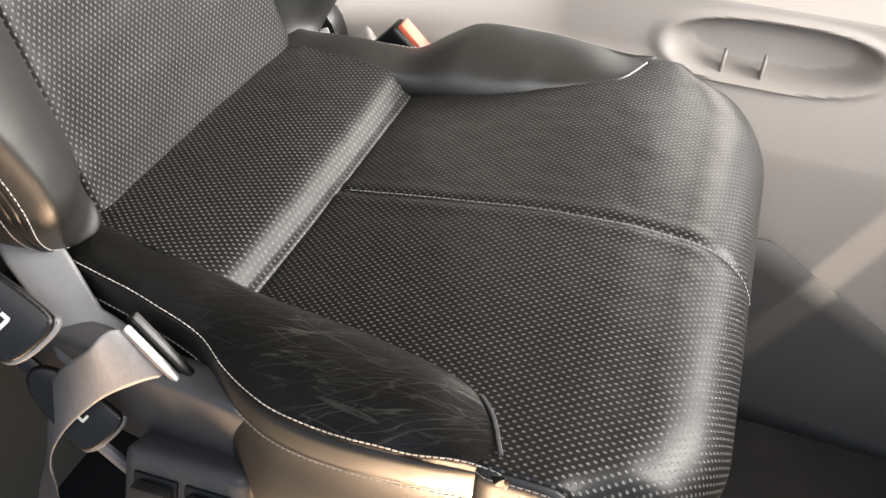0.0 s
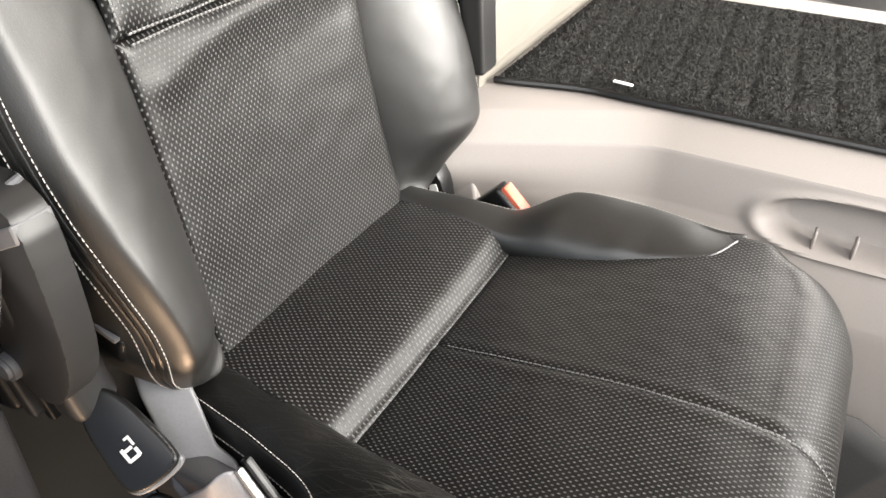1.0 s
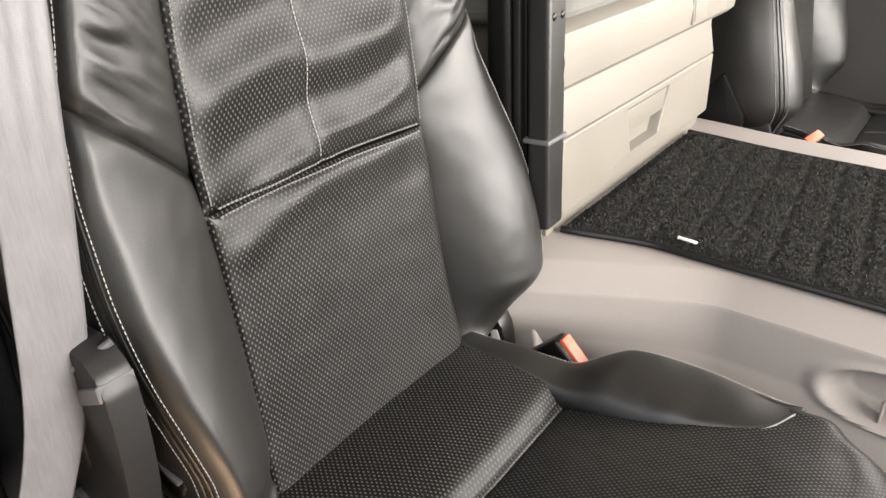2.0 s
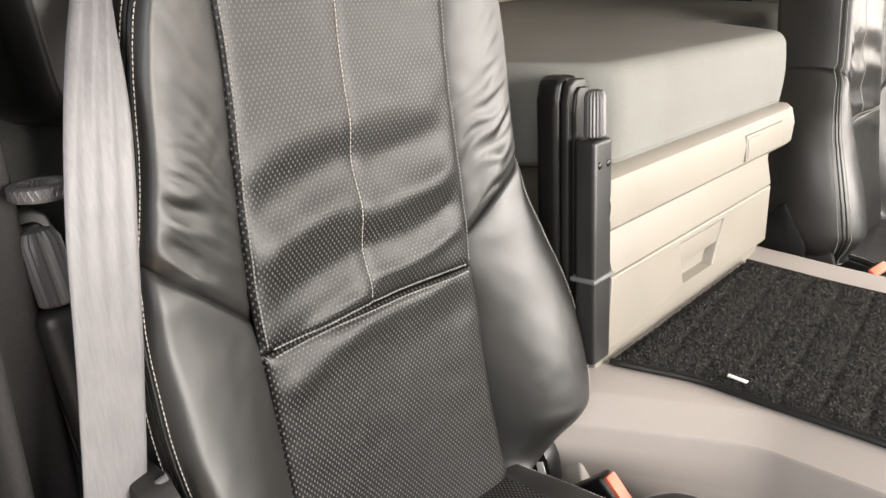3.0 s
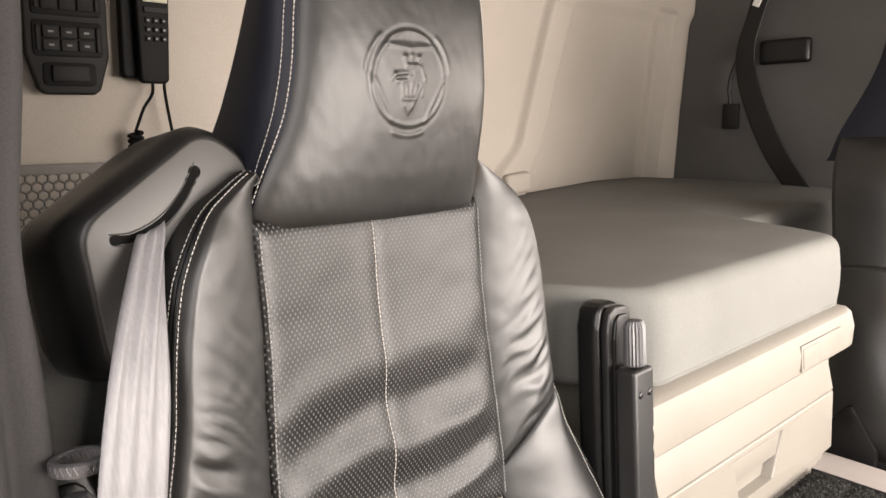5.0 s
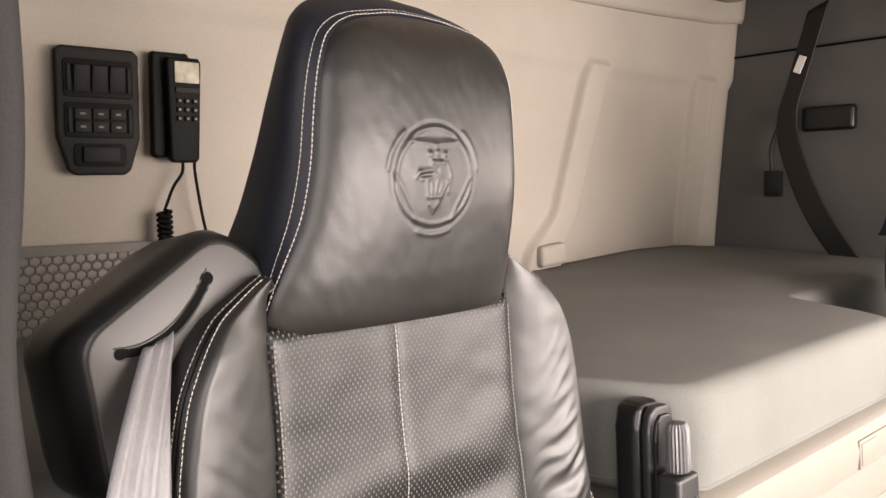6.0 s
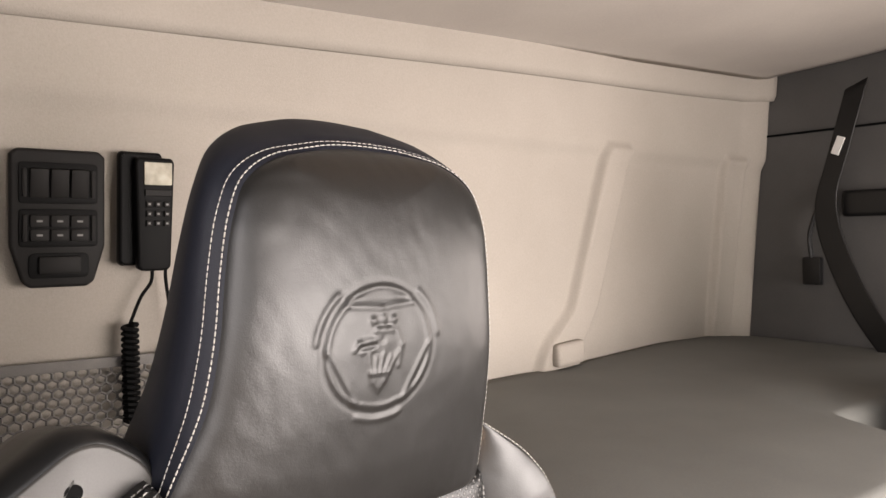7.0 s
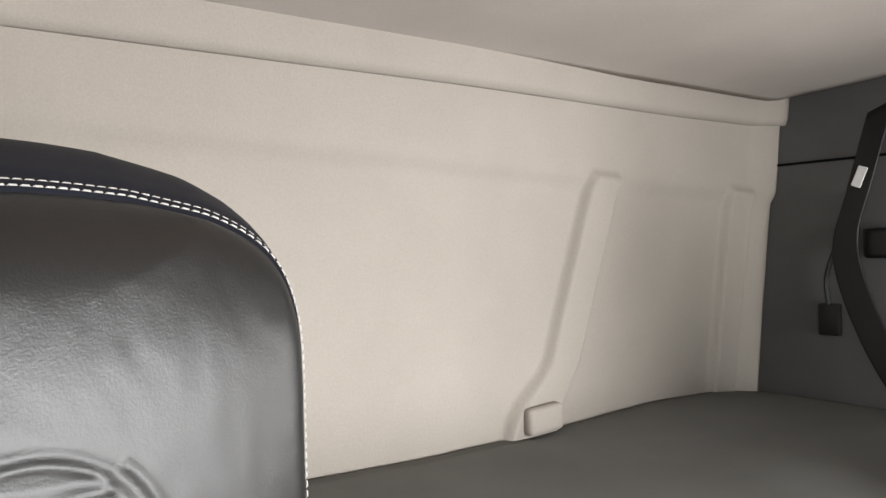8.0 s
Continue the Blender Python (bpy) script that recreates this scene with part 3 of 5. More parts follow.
def cushion(seat):
    """Panels of the seat cushion, its side bolsters, front roll and skirts."""
    def base_z(x):
        return curve_at(CUSH, x)

    near_in = [(-0.43, 0.148), (-0.37, 0.152), (-0.21, 0.161), (-0.128, 0.169), (-0.08, 0.180), (-0.02, 0.200), (0.003, 0.222), (0.020, 0.256), (0.03, 0.27)]
    out = [(-0.43, 0.150), (-0.39, 0.172), (-0.30, 0.194), (-0.225, 0.217), (-0.188, 0.243), (-0.151, 0.261), (-0.098, 0.273), (-0.04, 0.276), (0.03, 0.272)]
    for name, x0, x1, nv in (("rear_cushion_panel", -0.43, -0.212, 50), ("front_cushion_panel", -0.212, None, 150)):
        nu = 141
        rows, uvs = [], []
        length = (x1 - x0) if x1 else 0.50
        for j in range(nv):
            s = length * j / (nv - 1)
            row, uv = [], []
            for i in range(nu):
                w = 2 * i / (nu - 1) - 1
                if x1:
                    hw = curve_at(near_in, x0 + s) + 0.012
                    x, z = x0 + s, base_z(x0 + s)
                    fall = 0
                else:
                    hw = 0.262 - 0.03 * smooth01((s - 0.33) / 0.17) - (0.262 - curve_at(near_in, x0 + s) - 0.02) * (1 - smooth01((x0 + s + 0.035) / 0.06))
                    xr = 0.090 - 0.045 * max(0, (abs(w) - 0.65) / 0.35) ** 2.0
                    if x0 + s < xr:
                        x, z = x0 + s, base_z(x0 + s)
                    else:
                        q, rad = s - (xr - x0), 0.068
                        if q < rad * 1.5:
                            a = q / rad
                            x, z = xr + rad * math.sin(a), base_z(xr) - rad * (1 - math.cos(a))
                        else:
                            a = 1.5
                            x, z = xr + rad * math.sin(a) + (q - rad * 1.5) * 0.07 - 0.12 * (q - rad * 1.5), base_z(xr) - rad * (1 - math.cos(a)) - (q - rad * 1.5)
                    fall = 0.030 * max(0, (abs(w) - 0.86) / 0.14) ** 2.2 * smooth01((x0 + s - 0.05) / 0.06)
                y = YC + w * hw
                z -= fall
                z += 0.004 * (w * w) * (1 if x1 else 0.3) + 0.0008 * ns(x * 1.0, y, 0.3, 18) + 0.0004 * ns(x, y, 0.9, 50)
                if not x1:
                    t = y - (YC - 0.012)
                    g = math.exp(-((t / 0.0035) ** 2))
                    z -= 0.0014 * g - 0.0007 * math.exp(-(((abs(t) - 0.011) / 0.007) ** 2))
                row.append(Vector((x, y, z)))
                uv.append((y, x0 + s))
            rows.append(row)
            uvs.append(uv)
        sheet(name, rows, PERFORATED, seat, uv=uvs, thick=0.012, flip=True, label="perforated black leather cushion panel")
        if not x1:
            # leather skirt that closes the sides of the front roll
            for sg, col in ((-1, 0), (1, -1)):
                edge = [rows[j][col] for j in range(nv) if x0 + length * j / (nv - 1) > 0.006]
                strip = [[p + Vector((0, sg * (0.002 + 0.012 * math.sin(q * math.pi * 0.8)), -0.001 - max(p.z - 0.435, 0.01) * q)) for p in edge] for q in (0, 0.08, 0.2, 0.35, 0.5, 0.7, 0.85, 1.0)]
                sheet("corner_skirt", strip, LEATHER, seat, flip=sg < 0, thick=0.004, label="black leather cushion corner")
                stitches("stitching", [p + Vector((0, sg * 0.003, -0.006)) for p in edge[:40]], [Vector((0, sg, 0.3)).normalized() for _ in edge[:40]], THREAD, seat)
            c = min(range(nu), key=lambda i: abs(rows[20][i].y - (YC - 0.012)))
            pts = [rows[j][c] + Vector((0, 0, 0.0005)) for j in range(3, 118)]
            stitches("stitching", pts, [Vector((0.3, 0, 1)) for _ in pts], THREAD_DARK, seat, lift=0.0004, r=0.0006)
    out_door = [(-0.43, 0.180), (-0.352, 0.199), (-0.265, 0.211), (-0.22, 0.221), (-0.187, 0.241), (-0.143, 0.260), (-0.096, 0.267), (-0.04, 0.267), (0.02, 0.262), (0.032, 0.262)]
    for sg in (-1, 1):
        nu, nv = 36, 110
        rows = []
        for j in range(nv):
            x = -0.43 + 0.456 * j / (nv - 1)
            d_in, d_out = curve_at(near_in, x), curve_at(out if sg > 0 else out_door, x)
            wide = smooth01((x + 0.235) / 0.07)
            H = (0.012 + (0.026 if sg > 0 else 0.015) * wide) * smooth01((0.040 - x) / (0.21 if sg > 0 else 0.16))
            z0 = curve_at(ROLL, x) + 0.001
            tip_flat = smooth01((x + 0.05) / 0.08)
            row = []
            for i in range(nu):
                s = i / (nu - 1)
                if sg < 0:
                    if s < 0.55:
                        a = s / 0.55
                        yy, zz = 0.955 * a, (0.007 + 0.008 * wide) * math.sin(math.pi * a) ** 0.8 * (1 - tip_flat) - 0.007 * a * (1 - tip_flat) + 0.003 * tip_flat - 0.020 * math.exp(-a / 0.04)
                    elif s < 0.80:
                        q = (s - 0.55) / 0.25
                        yy, zz = 0.955 + 0.075 * math.sin(q * math.pi / 2), -0.007 - 0.030 * (1 - math.cos(q * math.pi / 2)) - 0.0012 * math.sin(q * math.pi * 3) ** 2
                    else:
                        q = (s - 0.80) / 0.20
                        yy, zz = 1.03 + 0.30 * math.sin(q * math.pi * 0.75) * wide - 0.06 * q, -0.037 - 0.105 * q
                elif s < 0.55:
                    a = s / 0.55
                    yy, zz = 0.86 * a, H * math.sin(a * math.pi / 2) ** 0.8 - 0.020 * math.exp(-a / 0.05)
                elif s < 0.78:
                    ph = (s - 0.55) / 0.23 * math.pi / 2
                    yy, zz = 0.86 + 0.14 * math.sin(ph), H - 0.035 * (1 - math.cos(ph))
                else:
                    q = (s - 0.78) / 0.22
                    yy, zz = 1.0 + (0.22 * math.sin(q * math.pi * 0.8) * wide - 0.06 * q), H - 0.035 - 0.105 * q
                d = d_in + max(d_out - d_in, 0.002) * yy if yy <= 1 else d_out + (yy - 1) * 0.06
                tipk = 1 - smooth01((0.030 - x) / 0.07)
                z = z0 + zz * (1 - tipk * (1 if s < 0.56 else 0)) + 0.0016 * ns(x * 1.4, d, sg * 1.7, 22) * (1 if s < 0.6 else 0)
                row.append(Vector((x, YC + sg * d, z)))
            rows.append(row)
        flip = sg > 0
        cut = round((0.57 if sg < 0 else 0.70) * (nu - 1))
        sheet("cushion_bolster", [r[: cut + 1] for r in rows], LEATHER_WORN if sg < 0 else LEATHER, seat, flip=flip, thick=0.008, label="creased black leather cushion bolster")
        sheet("cushion_skirt", [r[cut:] for r in rows], LEATHER, seat, flip=flip, thick=0.008, label="black leather cushion side")
        nrm = normals_of(rows)
        for col in ((round(0.60 * (nu - 1)), round(0.80 * (nu - 1))) if sg > 0 else (19, 27)):
            test = nrm[50][col]
            sign = 1 if (test.z > 0 if col < 26 else test.y * sg > 0) else -1
            stitches("stitching", [rows[j][col] for j in range(8, nv)], [nrm[j][col] * sign for j in range(8, nv)], THREAD, seat, label="pale thread stitching")
        # pale piping over the seam where the bolster's tip meets the front panel
        bm = bmesh.new()
        tube(bm, [rows[j][1] + Vector((0.001, 0, 0.002)) for j in range(94 if sg > 0 else 101, nv - 2)], 0.0015, 6)
        part("tip_piping", bm, VALANCE_PLASTIC, seat, "piping over the bolster's tip seam")
    # skirt round the front corners, under the roll
    ring_top, ring_low = [], []
    for k in range(41):
        a = math.pi * k / 40
        y = YC - 0.258 * (abs(math.cos(a)) ** 0.5) * (1 if math.cos(a) > 0 else -1)
        x = 0.02 + 0.125 * math.sin(a) ** 0.6
        ring_top.append(Vector((x, y, 0.50)))
        ring_low.append(Vector((x - 0.012, y, 0.41)))
    sheet("front_skirt", [ring_low, ring_top], LEATHER, seat, thick=0.01)


def shell(seat):
    """Hard back of the backrest, cushion pan, pedestal and side valance."""
    rows = []
    for j in range(30):
        z = 0.52 + 0.70 * j / 29
        hw = min(curve_at(HALF_OUT_DOOR, max(z, 0.62)), curve_at(HALF_OUT, max(z, 0.62)), 0.25) - 0.014
        x = ins_x(z) - 0.055
        rows.append([Vector((x - 0.075 * math.sin(math.pi * i / 16) ** 0.5, YC - hw * math.cos(math.pi * i / 16), z)) for i in range(17)] + [Vector((x, YC + hw * (1 - 2 * i / 6), z)) for i in range(1, 6)])
    sheet("back_shell", rows, BLACK_PLASTIC, seat, close=True, label="black plastic backrest shell")
    part("cushion_pan", boxes(((0.50, 0.47, 0.09), pose(-0.17, YC, 0.47), 0.02, 3)), BLACK_PLASTIC, seat)
    part("side_valance", prism([(-0.40, 0.47), (-0.315, 0.44), (-0.17, 0.402), (0.06, 0.375), (0.12, 0.43), (-0.05, 0.50), (-0.20, 0.53), (-0.40, 0.55)], 0.03, Matrix(((1, 0, 0, 0), (0, 0, -1, YC - 0.222), (0, 1, 0, 0), (0, 0, 0, 1))), 0.008, 3), VALANCE_PLASTIC, seat, "slate grey plastic seat side panel")
    part("pedestal", boxes(((0.36, 0.34, 0.36), pose(-0.18, YC, 0.225), 0.03, 3)), BLACK_PLASTIC, seat)
    part("base_plate", boxes(((0.46, 0.40, 0.03), pose(-0.18, YC, 0.035), 0.01, 2)), DARK_PLASTIC, seat)


def chaikin(pts, n=3):
    for _ in range(n):
        out = []
        for a, b in zip(pts, pts[1:] + pts[:1]):
            out += [(0.75 * a[0] + 0.25 * b[0], 0.75 * a[1] + 0.25 * b[1]), (0.25 * a[0] + 0.75 * b[0], 0.25 * a[1] + 0.75 * b[1])]
        pts = out
    return pts


def filleted(pts, n=7):
    """A closed outline with each corner (x, y, radius) rounded."""
    out = []
    for k in range(len(pts)):
        a, b, c = (Vector(pts[(k + d) % len(pts)][:2]) for d in (-1, 0, 1))
        r = pts[k][2]
        s0, s1 = b + (a - b).normalized() * r, b + (c - b).normalized() * r
        for i in range(n):
            t = i / (n - 1)
            q = (1 - t) ** 2 * s0 + 2 * t * (1 - t) * b + t * t * s1
            out.append((q.x, q.y))
    return out


def belt_guide(seat):
    """Moulded black housing on the outer shoulder, with the curved slot of the belt."""
    line = filleted([(0.456, 1.206, 0.020), (0.566, 1.283, 0.022), (0.612, 1.250, 0.025), (0.57, 1.08, 0.03), (0.472, 1.080, 0.025)])
    cy, cz = 0.54, 1.18

    def layer(x, k, dy=0.0, dz=0.0):
        return [Vector((x, cy + (y - cy) * k + dy, cz + (z - cz) * k + dz)) for y, z in line]

    body = sheet("belt_housing", [layer(-0.6050, 0.72, -0.006, -0.02), layer(-0.6000, 0.86, -0.010, -0.018), layer(-0.5800, 0.98, -0.013, -0.014), layer(-0.5400, 1.04, -0.014, -0.010), layer(-0.4950, 1.05, -0.010, -0.004), layer(-0.4780, 1.045, -0.006), layer(-0.4680, 1.02, -0.002), layer(-0.4625, 0.985), layer(-0.4605, 0.955), layer(-0.4605, 0.05)], BLACK_PLASTIC, seat, "rounded black plastic belt housing", close=True, flip=False)
    sheet("housing_face", [layer(-0.4635, 0.95), layer(-0.4592, 0.945), layer(-0.4585, 0.925), layer(-0.4585, 0.05)], FACE_PLASTIC, body, "grey satin plastic face", close=True)
    # No recess here: the slot's shaded depth is only the strip's colour.
    slot = bmesh.new()
    mids = spline([(-0.4585, 0.482, 1.194), (-0.4585, 0.502, 1.195), (-0.4585, 0.525, 1.206), (-0.4585, 0.543, 1.225), (-0.4585, 0.556, 1.247)], 26)
    tube(slot, mids, 0.0036, 10)
    for p, r in ((mids[-2], 0.0056), (mids[-4], 0.0050), (mids[1], 0.0048)):
        bmesh.ops.create_uvsphere(slot, u_segments=14, v_segments=8, radius=r, matrix=Matrix.Translation(p))
    for v in slot.verts:
        v.co.x = -0.4582 + (v.co.x + 0.4585) * 0.12
    part("slot_shade", slot, HOLE, body, "flat black strip coloured as the shaded curved slot")
    rim = bmesh.new()
    for sd in (-1, 1):
        tube(rim, [p + Vector((0.0, -0.35, 0.94)) * 0.0049 * sd for p in mids], 0.0008, 6)
    part("slot_rim", rim, FACE_PLASTIC, body, "raised slot rim")
    part("housing_arm", boxes(((0.05, 0.05, 0.20), pose(-0.54, 0.56, 1.02, 0, 8, 0), 0.015, 3)), BLACK_PLASTIC, seat)


def armrest(seat, y, x0, z0, z1, sg, tilt=0.0, band=0.09, lean=7.7):
    """Armrest folded up beside the backrest, with its ribbed height wheel."""
    L = z1 - z0
    m = pose(x0, y, (z0 + z1) / 2, tilt, -lean, 0)
    turn = m @ Matrix(((0, 0, 1, 0), (1, 0, 0, 0.024 * sg), (0, 1, 0, 0), (0, 0, 0, 1)))
    shape = [(-0.030, -L / 2), (0.030, -L / 2), (0.030, L / 2 - 0.03), (0.025, L / 2 - 0.008), (0.015, L / 2 - 0.001), (-0.010, L / 2), (-0.020, L / 2 - 0.006), (-0.027, L / 2 - 0.03)]
    pad = part("armrest_pad", prism(shape, 0.034, turn @ pose(0, 0, -0.066), 0.010, 4), BLACK_PLASTIC, seat, "black padded armrest folded upright")
    part("armrest_lip", prism([(x * 0.93, z - 0.004) for x, z in shape], 0.012, turn @ pose(0.002, 0, -0.031), 0.004, 3), DARK_PLASTIC, pad, "dark moulded lip round the pad")
    part("armrest_inlay", prism([(x * 0.70, z - 0.014) for x, z in shape], 0.010, turn @ pose(0.004, 0, -0.025), 0.003, 3), BLACK_PLASTIC, pad)
    part("armrest_rail", boxes(((0.030, 0.042, L - 0.065), m @ pose(0.008, 0.014 * sg, -0.042), 0.012 if tilt else 0.006, 3)), DARK_PLASTIC, pad, "dark grey plastic armrest rail")
    k = bmesh.new()
    n, rows = 40, []
    for f, r in ((-0.030, 0.0105), (-0.028, 0.0120), (0.018, 0.0115), (0.025, 0.0085), (0.027, 0.002)):
        rows.append([k.verts.new(m @ Vector((0.010 + (r + (0.0012 if i % 2 else 0)) * math.cos(2 * math.pi * i / n), 0.014 * sg + (r + (0.0012 if i % 2 else 0)) * 1.15 * math.sin(2 * math.pi * i / n), L / 2 - 0.042 + f))) for i in range(n)])
    for a, b in zip(rows, rows[1:]):
        for i in range(n):
            k.faces.new((a[i], a[(i + 1) % n], b[(i + 1) % n], b[i]))
    k.faces.new(rows[-1])
    part("height_wheel", k, VALANCE_PLASTIC, pad, "grey ribbed plastic wheel", angle=20)
    for dy in (0.004, 0.024):
        s = bmesh.new()
        bmesh.ops.create_uvsphere(s, u_segments=12, v_segments=8, radius=0.005, matrix=m @ pose(0.0225, dy, L / 2 - 0.105) @ Matrix.Diagonal((0.5, 1, 1, 1)))
        part("screw", s, BLACK_PLASTIC, pad)
    part("hinge_band", boxes(((0.036, 0.050, 0.006), m @ pose(0.007, 0.014 * sg, -L / 2 + band), 0.002, 2)), GREY_KNOB, pad, "paler grey hinge band")


def belt_strip(points, sides, width):
    rows = []
    for p, s in zip(points, sides):
        s = s.normalized()
        rows.append([p + s * width * (i / 16 - 0.5) for i in range(17)])
    return rows


def make_seat(name, label, place=None, full=True):
    PLACE[0] = place
    seat = thing(name, label, "seat", group="cab seats")
    cushion(seat)
    lower = backrest_insert(seat, "lower_back_panel", 0.53, 0.857, [(0.838, 0.004, 0.016, 0), (0.79, -0.002, 0.03, 1)], False)
    upper = backrest_insert(seat, "upper_back_panel", 0.857, 1.200, [(0.870, 0.004, 0.010, -1), (0.915, -0.003, 0.018, -1), (0.962, 0.005, 0.020, -1), (1.010, -0.003, 0.020, -1), (0.885, 0.003, 0.009, 1), (0.915, -0.004, 0.016, 1), (0.950, 0.005, 0.018, 1), (1.000, -0.004, 0.020, 1), (1.050, 0.0025, 0.028, 0), (1.11, -0.0015, 0.035, 0)], True)
    for line in (upper[1], lower[-2]):
        stitches("stitching", line[2:-2], [Vector((1, 0, 0)) for _ in line[2:-2]], THREAD_DARK, seat, lift=0.003, r=0.0008)
    mid = min(range(57), key=lambda i: abs(upper[5][i].y - YC + 0.004))
    stitches("stitching", [r[mid] for r in upper[2:-2]], [Vector((1, 0, 0)) for _ in upper[2:-2]], THREAD, seat, lift=0.0010, r=0.0005, label="pale stitching down the panel's middle")
    for col in (1, -2):
        stitches("stitching", [r[col] for r in upper[2:-2]], [Vector((1, 0, 0)) for _ in upper[2:-2]], THREAD_DARK, seat, lift=0.002, r=0.0006)
    for sg in (-1, 1):
        bolster(seat, sg)
    headrest(seat)
    shell(seat)
    belt_guide(seat)
    if full:
        armrest(seat, 1.031, -0.345, 0.70, 1.060, 1, 0.0, 0.108, 3.0)
    armrest(seat, 0.450, -0.414, 0.615, 1.030, -0.4, 5.0, 0.14)
    ring = bmesh.new()
    for k in range(2):
        loop = [Vector((-0.412 + 0.015 * math.cos(a), 0.430 + 0.018 * math.sin(a), 1.044 + 0.004 * math.sin(a * 14 + k * math.pi))) for a in (2 * math.pi * i / 84 for i in range(85))]
        tube(ring, loop, 0.0036, 7, cap=False)
    part("twisted_ring", ring, VALANCE_PLASTIC, seat, "grey twisted cord ring")
    PLACE[0] = None
    return seat


seat = make_seat("cab_seat", "black leather truck seat with perforated middle panels and pale stitching")
CAB_MID = 1.44
make_seat("cab_seat", "black leather truck seat beyond the engine tunnel", Matrix.Translation((0.10, 2 * CAB_MID + 0.03, 0)) @ Matrix.Diagonal((1, -1, 1, 1)), full=False)

# ---- seat belt of the near seat ----
belt = thing("seat_belt", "grey woven seat belt hanging from the belt housing beside the seat", "seat belt")
path = spline([(-0.466, 0.524, 1.206), (-0.442, 0.510, 1.190), (-0.400, 0.477, 1.12), (-0.378, 0.453, 1.02), (-0.370, 0.436, 0.90), (-0.365, 0.414, 0.78), (-0.36, 0.362, 0.66), (-0.36, 0.325, 0.54), (-0.385, 0.320, 0.40), (-0.385, 0.365, 0.30)], 70)
sides = []
for i in range(70):
    q = i / 69
    a = smooth01(q / 0.10)
    sides.append(Vector((0.10 + 0.25 * q, -1 + 0.1 * q, -0.75 * (1 - a))))
rows = belt_strip(path, sides, 0.056)
for j, row in enumerate(rows):
    pinch = 0.50 + 0.50 * smooth01(j / 24)
    mid = row[8].copy()
    for i, q in enumerate(row):
        fold = max(0.0, (5.5 - i) / 5.5) ** 1.5 * (1 - smooth01((j - 6) / 14))
        row[i] = mid + (q - mid) * pinch + Vector((0.0040 * math.sin(i * 1.45 + 0.5) * (1 - smooth01(j / 32)) - 0.020 * fold, -0.004 * fold, 0))
sheet("shoulder_strap", rows, WEBBING, belt, thick=0.0012)
path = spline([(-0.385, 0.368, 0.30), (-0.405, 0.40, 0.24), (-0.412, 0.44, 0.26), (-0.395, 0.445, 0.325), (-0.362, 0.446, 0.40), (-0.338, 0.447, 0.463), (-0.312, 0.450, 0.508), (-0.276, 0.460, 0.545), (-0.258, 0.475, 0.556), (-0.246, 0.490, 0.552)], 60)
sides = spline([(0.6, -0.5, 0.3), (0.7, -0.3, 0.4), (0.85, -0.1, 0.5), (0.85, -0.2, 0.4), (0.75, -0.55, 0.1), (0.5, -0.7, -0.35), (0.2, -0.5, -0.8), (0.0, -0.2, -1.0), (0.3, -0.1, -0.95), (0.57, 0.0, -0.82)], 60)
sheet("lap_strap", belt_strip(path, sides, 0.047), WEBBING, belt, thick=0.0012)
# flat stalk that carries the belt end, from under the backrest to the strap's bar
AX1 = Vector((0.64, -0.22, -0.74)).normalized()
AX3 = Vector((0.55, -0.50, 0.67))
AX2 = AX3.cross(AX1).normalized()
AX3 = AX1.cross(AX2).normalized()
stalk = Matrix.Translation((-0.380, 0.526, 0.600)) @ Matrix((AX1, AX2, AX3)).transposed().to_4x4()
plate = part("anchor_stalk", prism([(-0.02, -0.014), (0.02, -0.020), (0.055, -0.020), (0.10, -0.030), (0.128, -0.026), (0.134, 0.0), (0.126, 0.022), (0.105, 0.024), (0.085, 0.016), (0.03, 0.020), (0.0, 0.020), (-0.02, 0.012)], 0.009, stalk, 0.0035, 3), GREY_KNOB, belt, "grey plastic covered belt anchor stalk")
part("strap_bar", boxes(((0.060, 0.007, 0.007), pose(-0.243, 0.488, 0.551, 0, 55, 0), 0.003, 2)), METAL, belt, "bright steel bar")

part("strap_keeper", boxes(((0.066, 0.007, 0.010), pose(-0.240, 0.496, 0.553, 0, 55, 0), 0.003, 2)), BLACK_PLASTIC, plate, "black keeper round the bar")
bm = bmesh.new()
tube(bm, [Vector((-0.362, 0.462, 0.816)), Vector((-0.375, 0.436, 0.802)), Vector((-0.390, 0.412, 0.787))], 0.0065, 10)
stop = part("belt_stop", bm, DARK_PLASTIC, belt, "slim dark belt stop bar")
# Paler strip along the stop bar's outer side.
bm = bmesh.new()
tube(bm, [Vector((-0.3575, 0.459, 0.8205)), Vector((-0.3705, 0.433, 0.8065)), Vector((-0.3855, 0.409, 0.7915))], 0.0028, 8)
part("stop_edge", bm, GREY_KNOB, stop, "paler grey edge")

# ---- folded armrest's hub on the door side, with its pivot knob, and the recline handle behind it
hub = thing("armrest_hub", "dark grey plastic hub of the folded armrest with a pale band", "armrest hub")
flat = Matrix(((1, 0, 0, 0), (0, 0, -1, 0.462), (0, 1, 0, 0), (0, 0, 0, 1)))
face = part("hub_body", prism(chaikin([(-0.424, 0.822), (-0.420, 0.72), (-0.408, 0.640), (-0.372, 0.632), (-0.340, 0.672), (-0.334, 0.74), (-0.340, 0.822)], 2), 0.028, flat, 0.004, 2), DARK_PLASTIC, hub)
part("pale_band", prism([(-0.416, 0.752), (-0.340, 0.790), (-0.342, 0.803), (-0.418, 0.765)], 0.0295, flat, 0.001, 1), GREY_KNOB, face, "pale grey plastic band")
knob = bmesh.new()
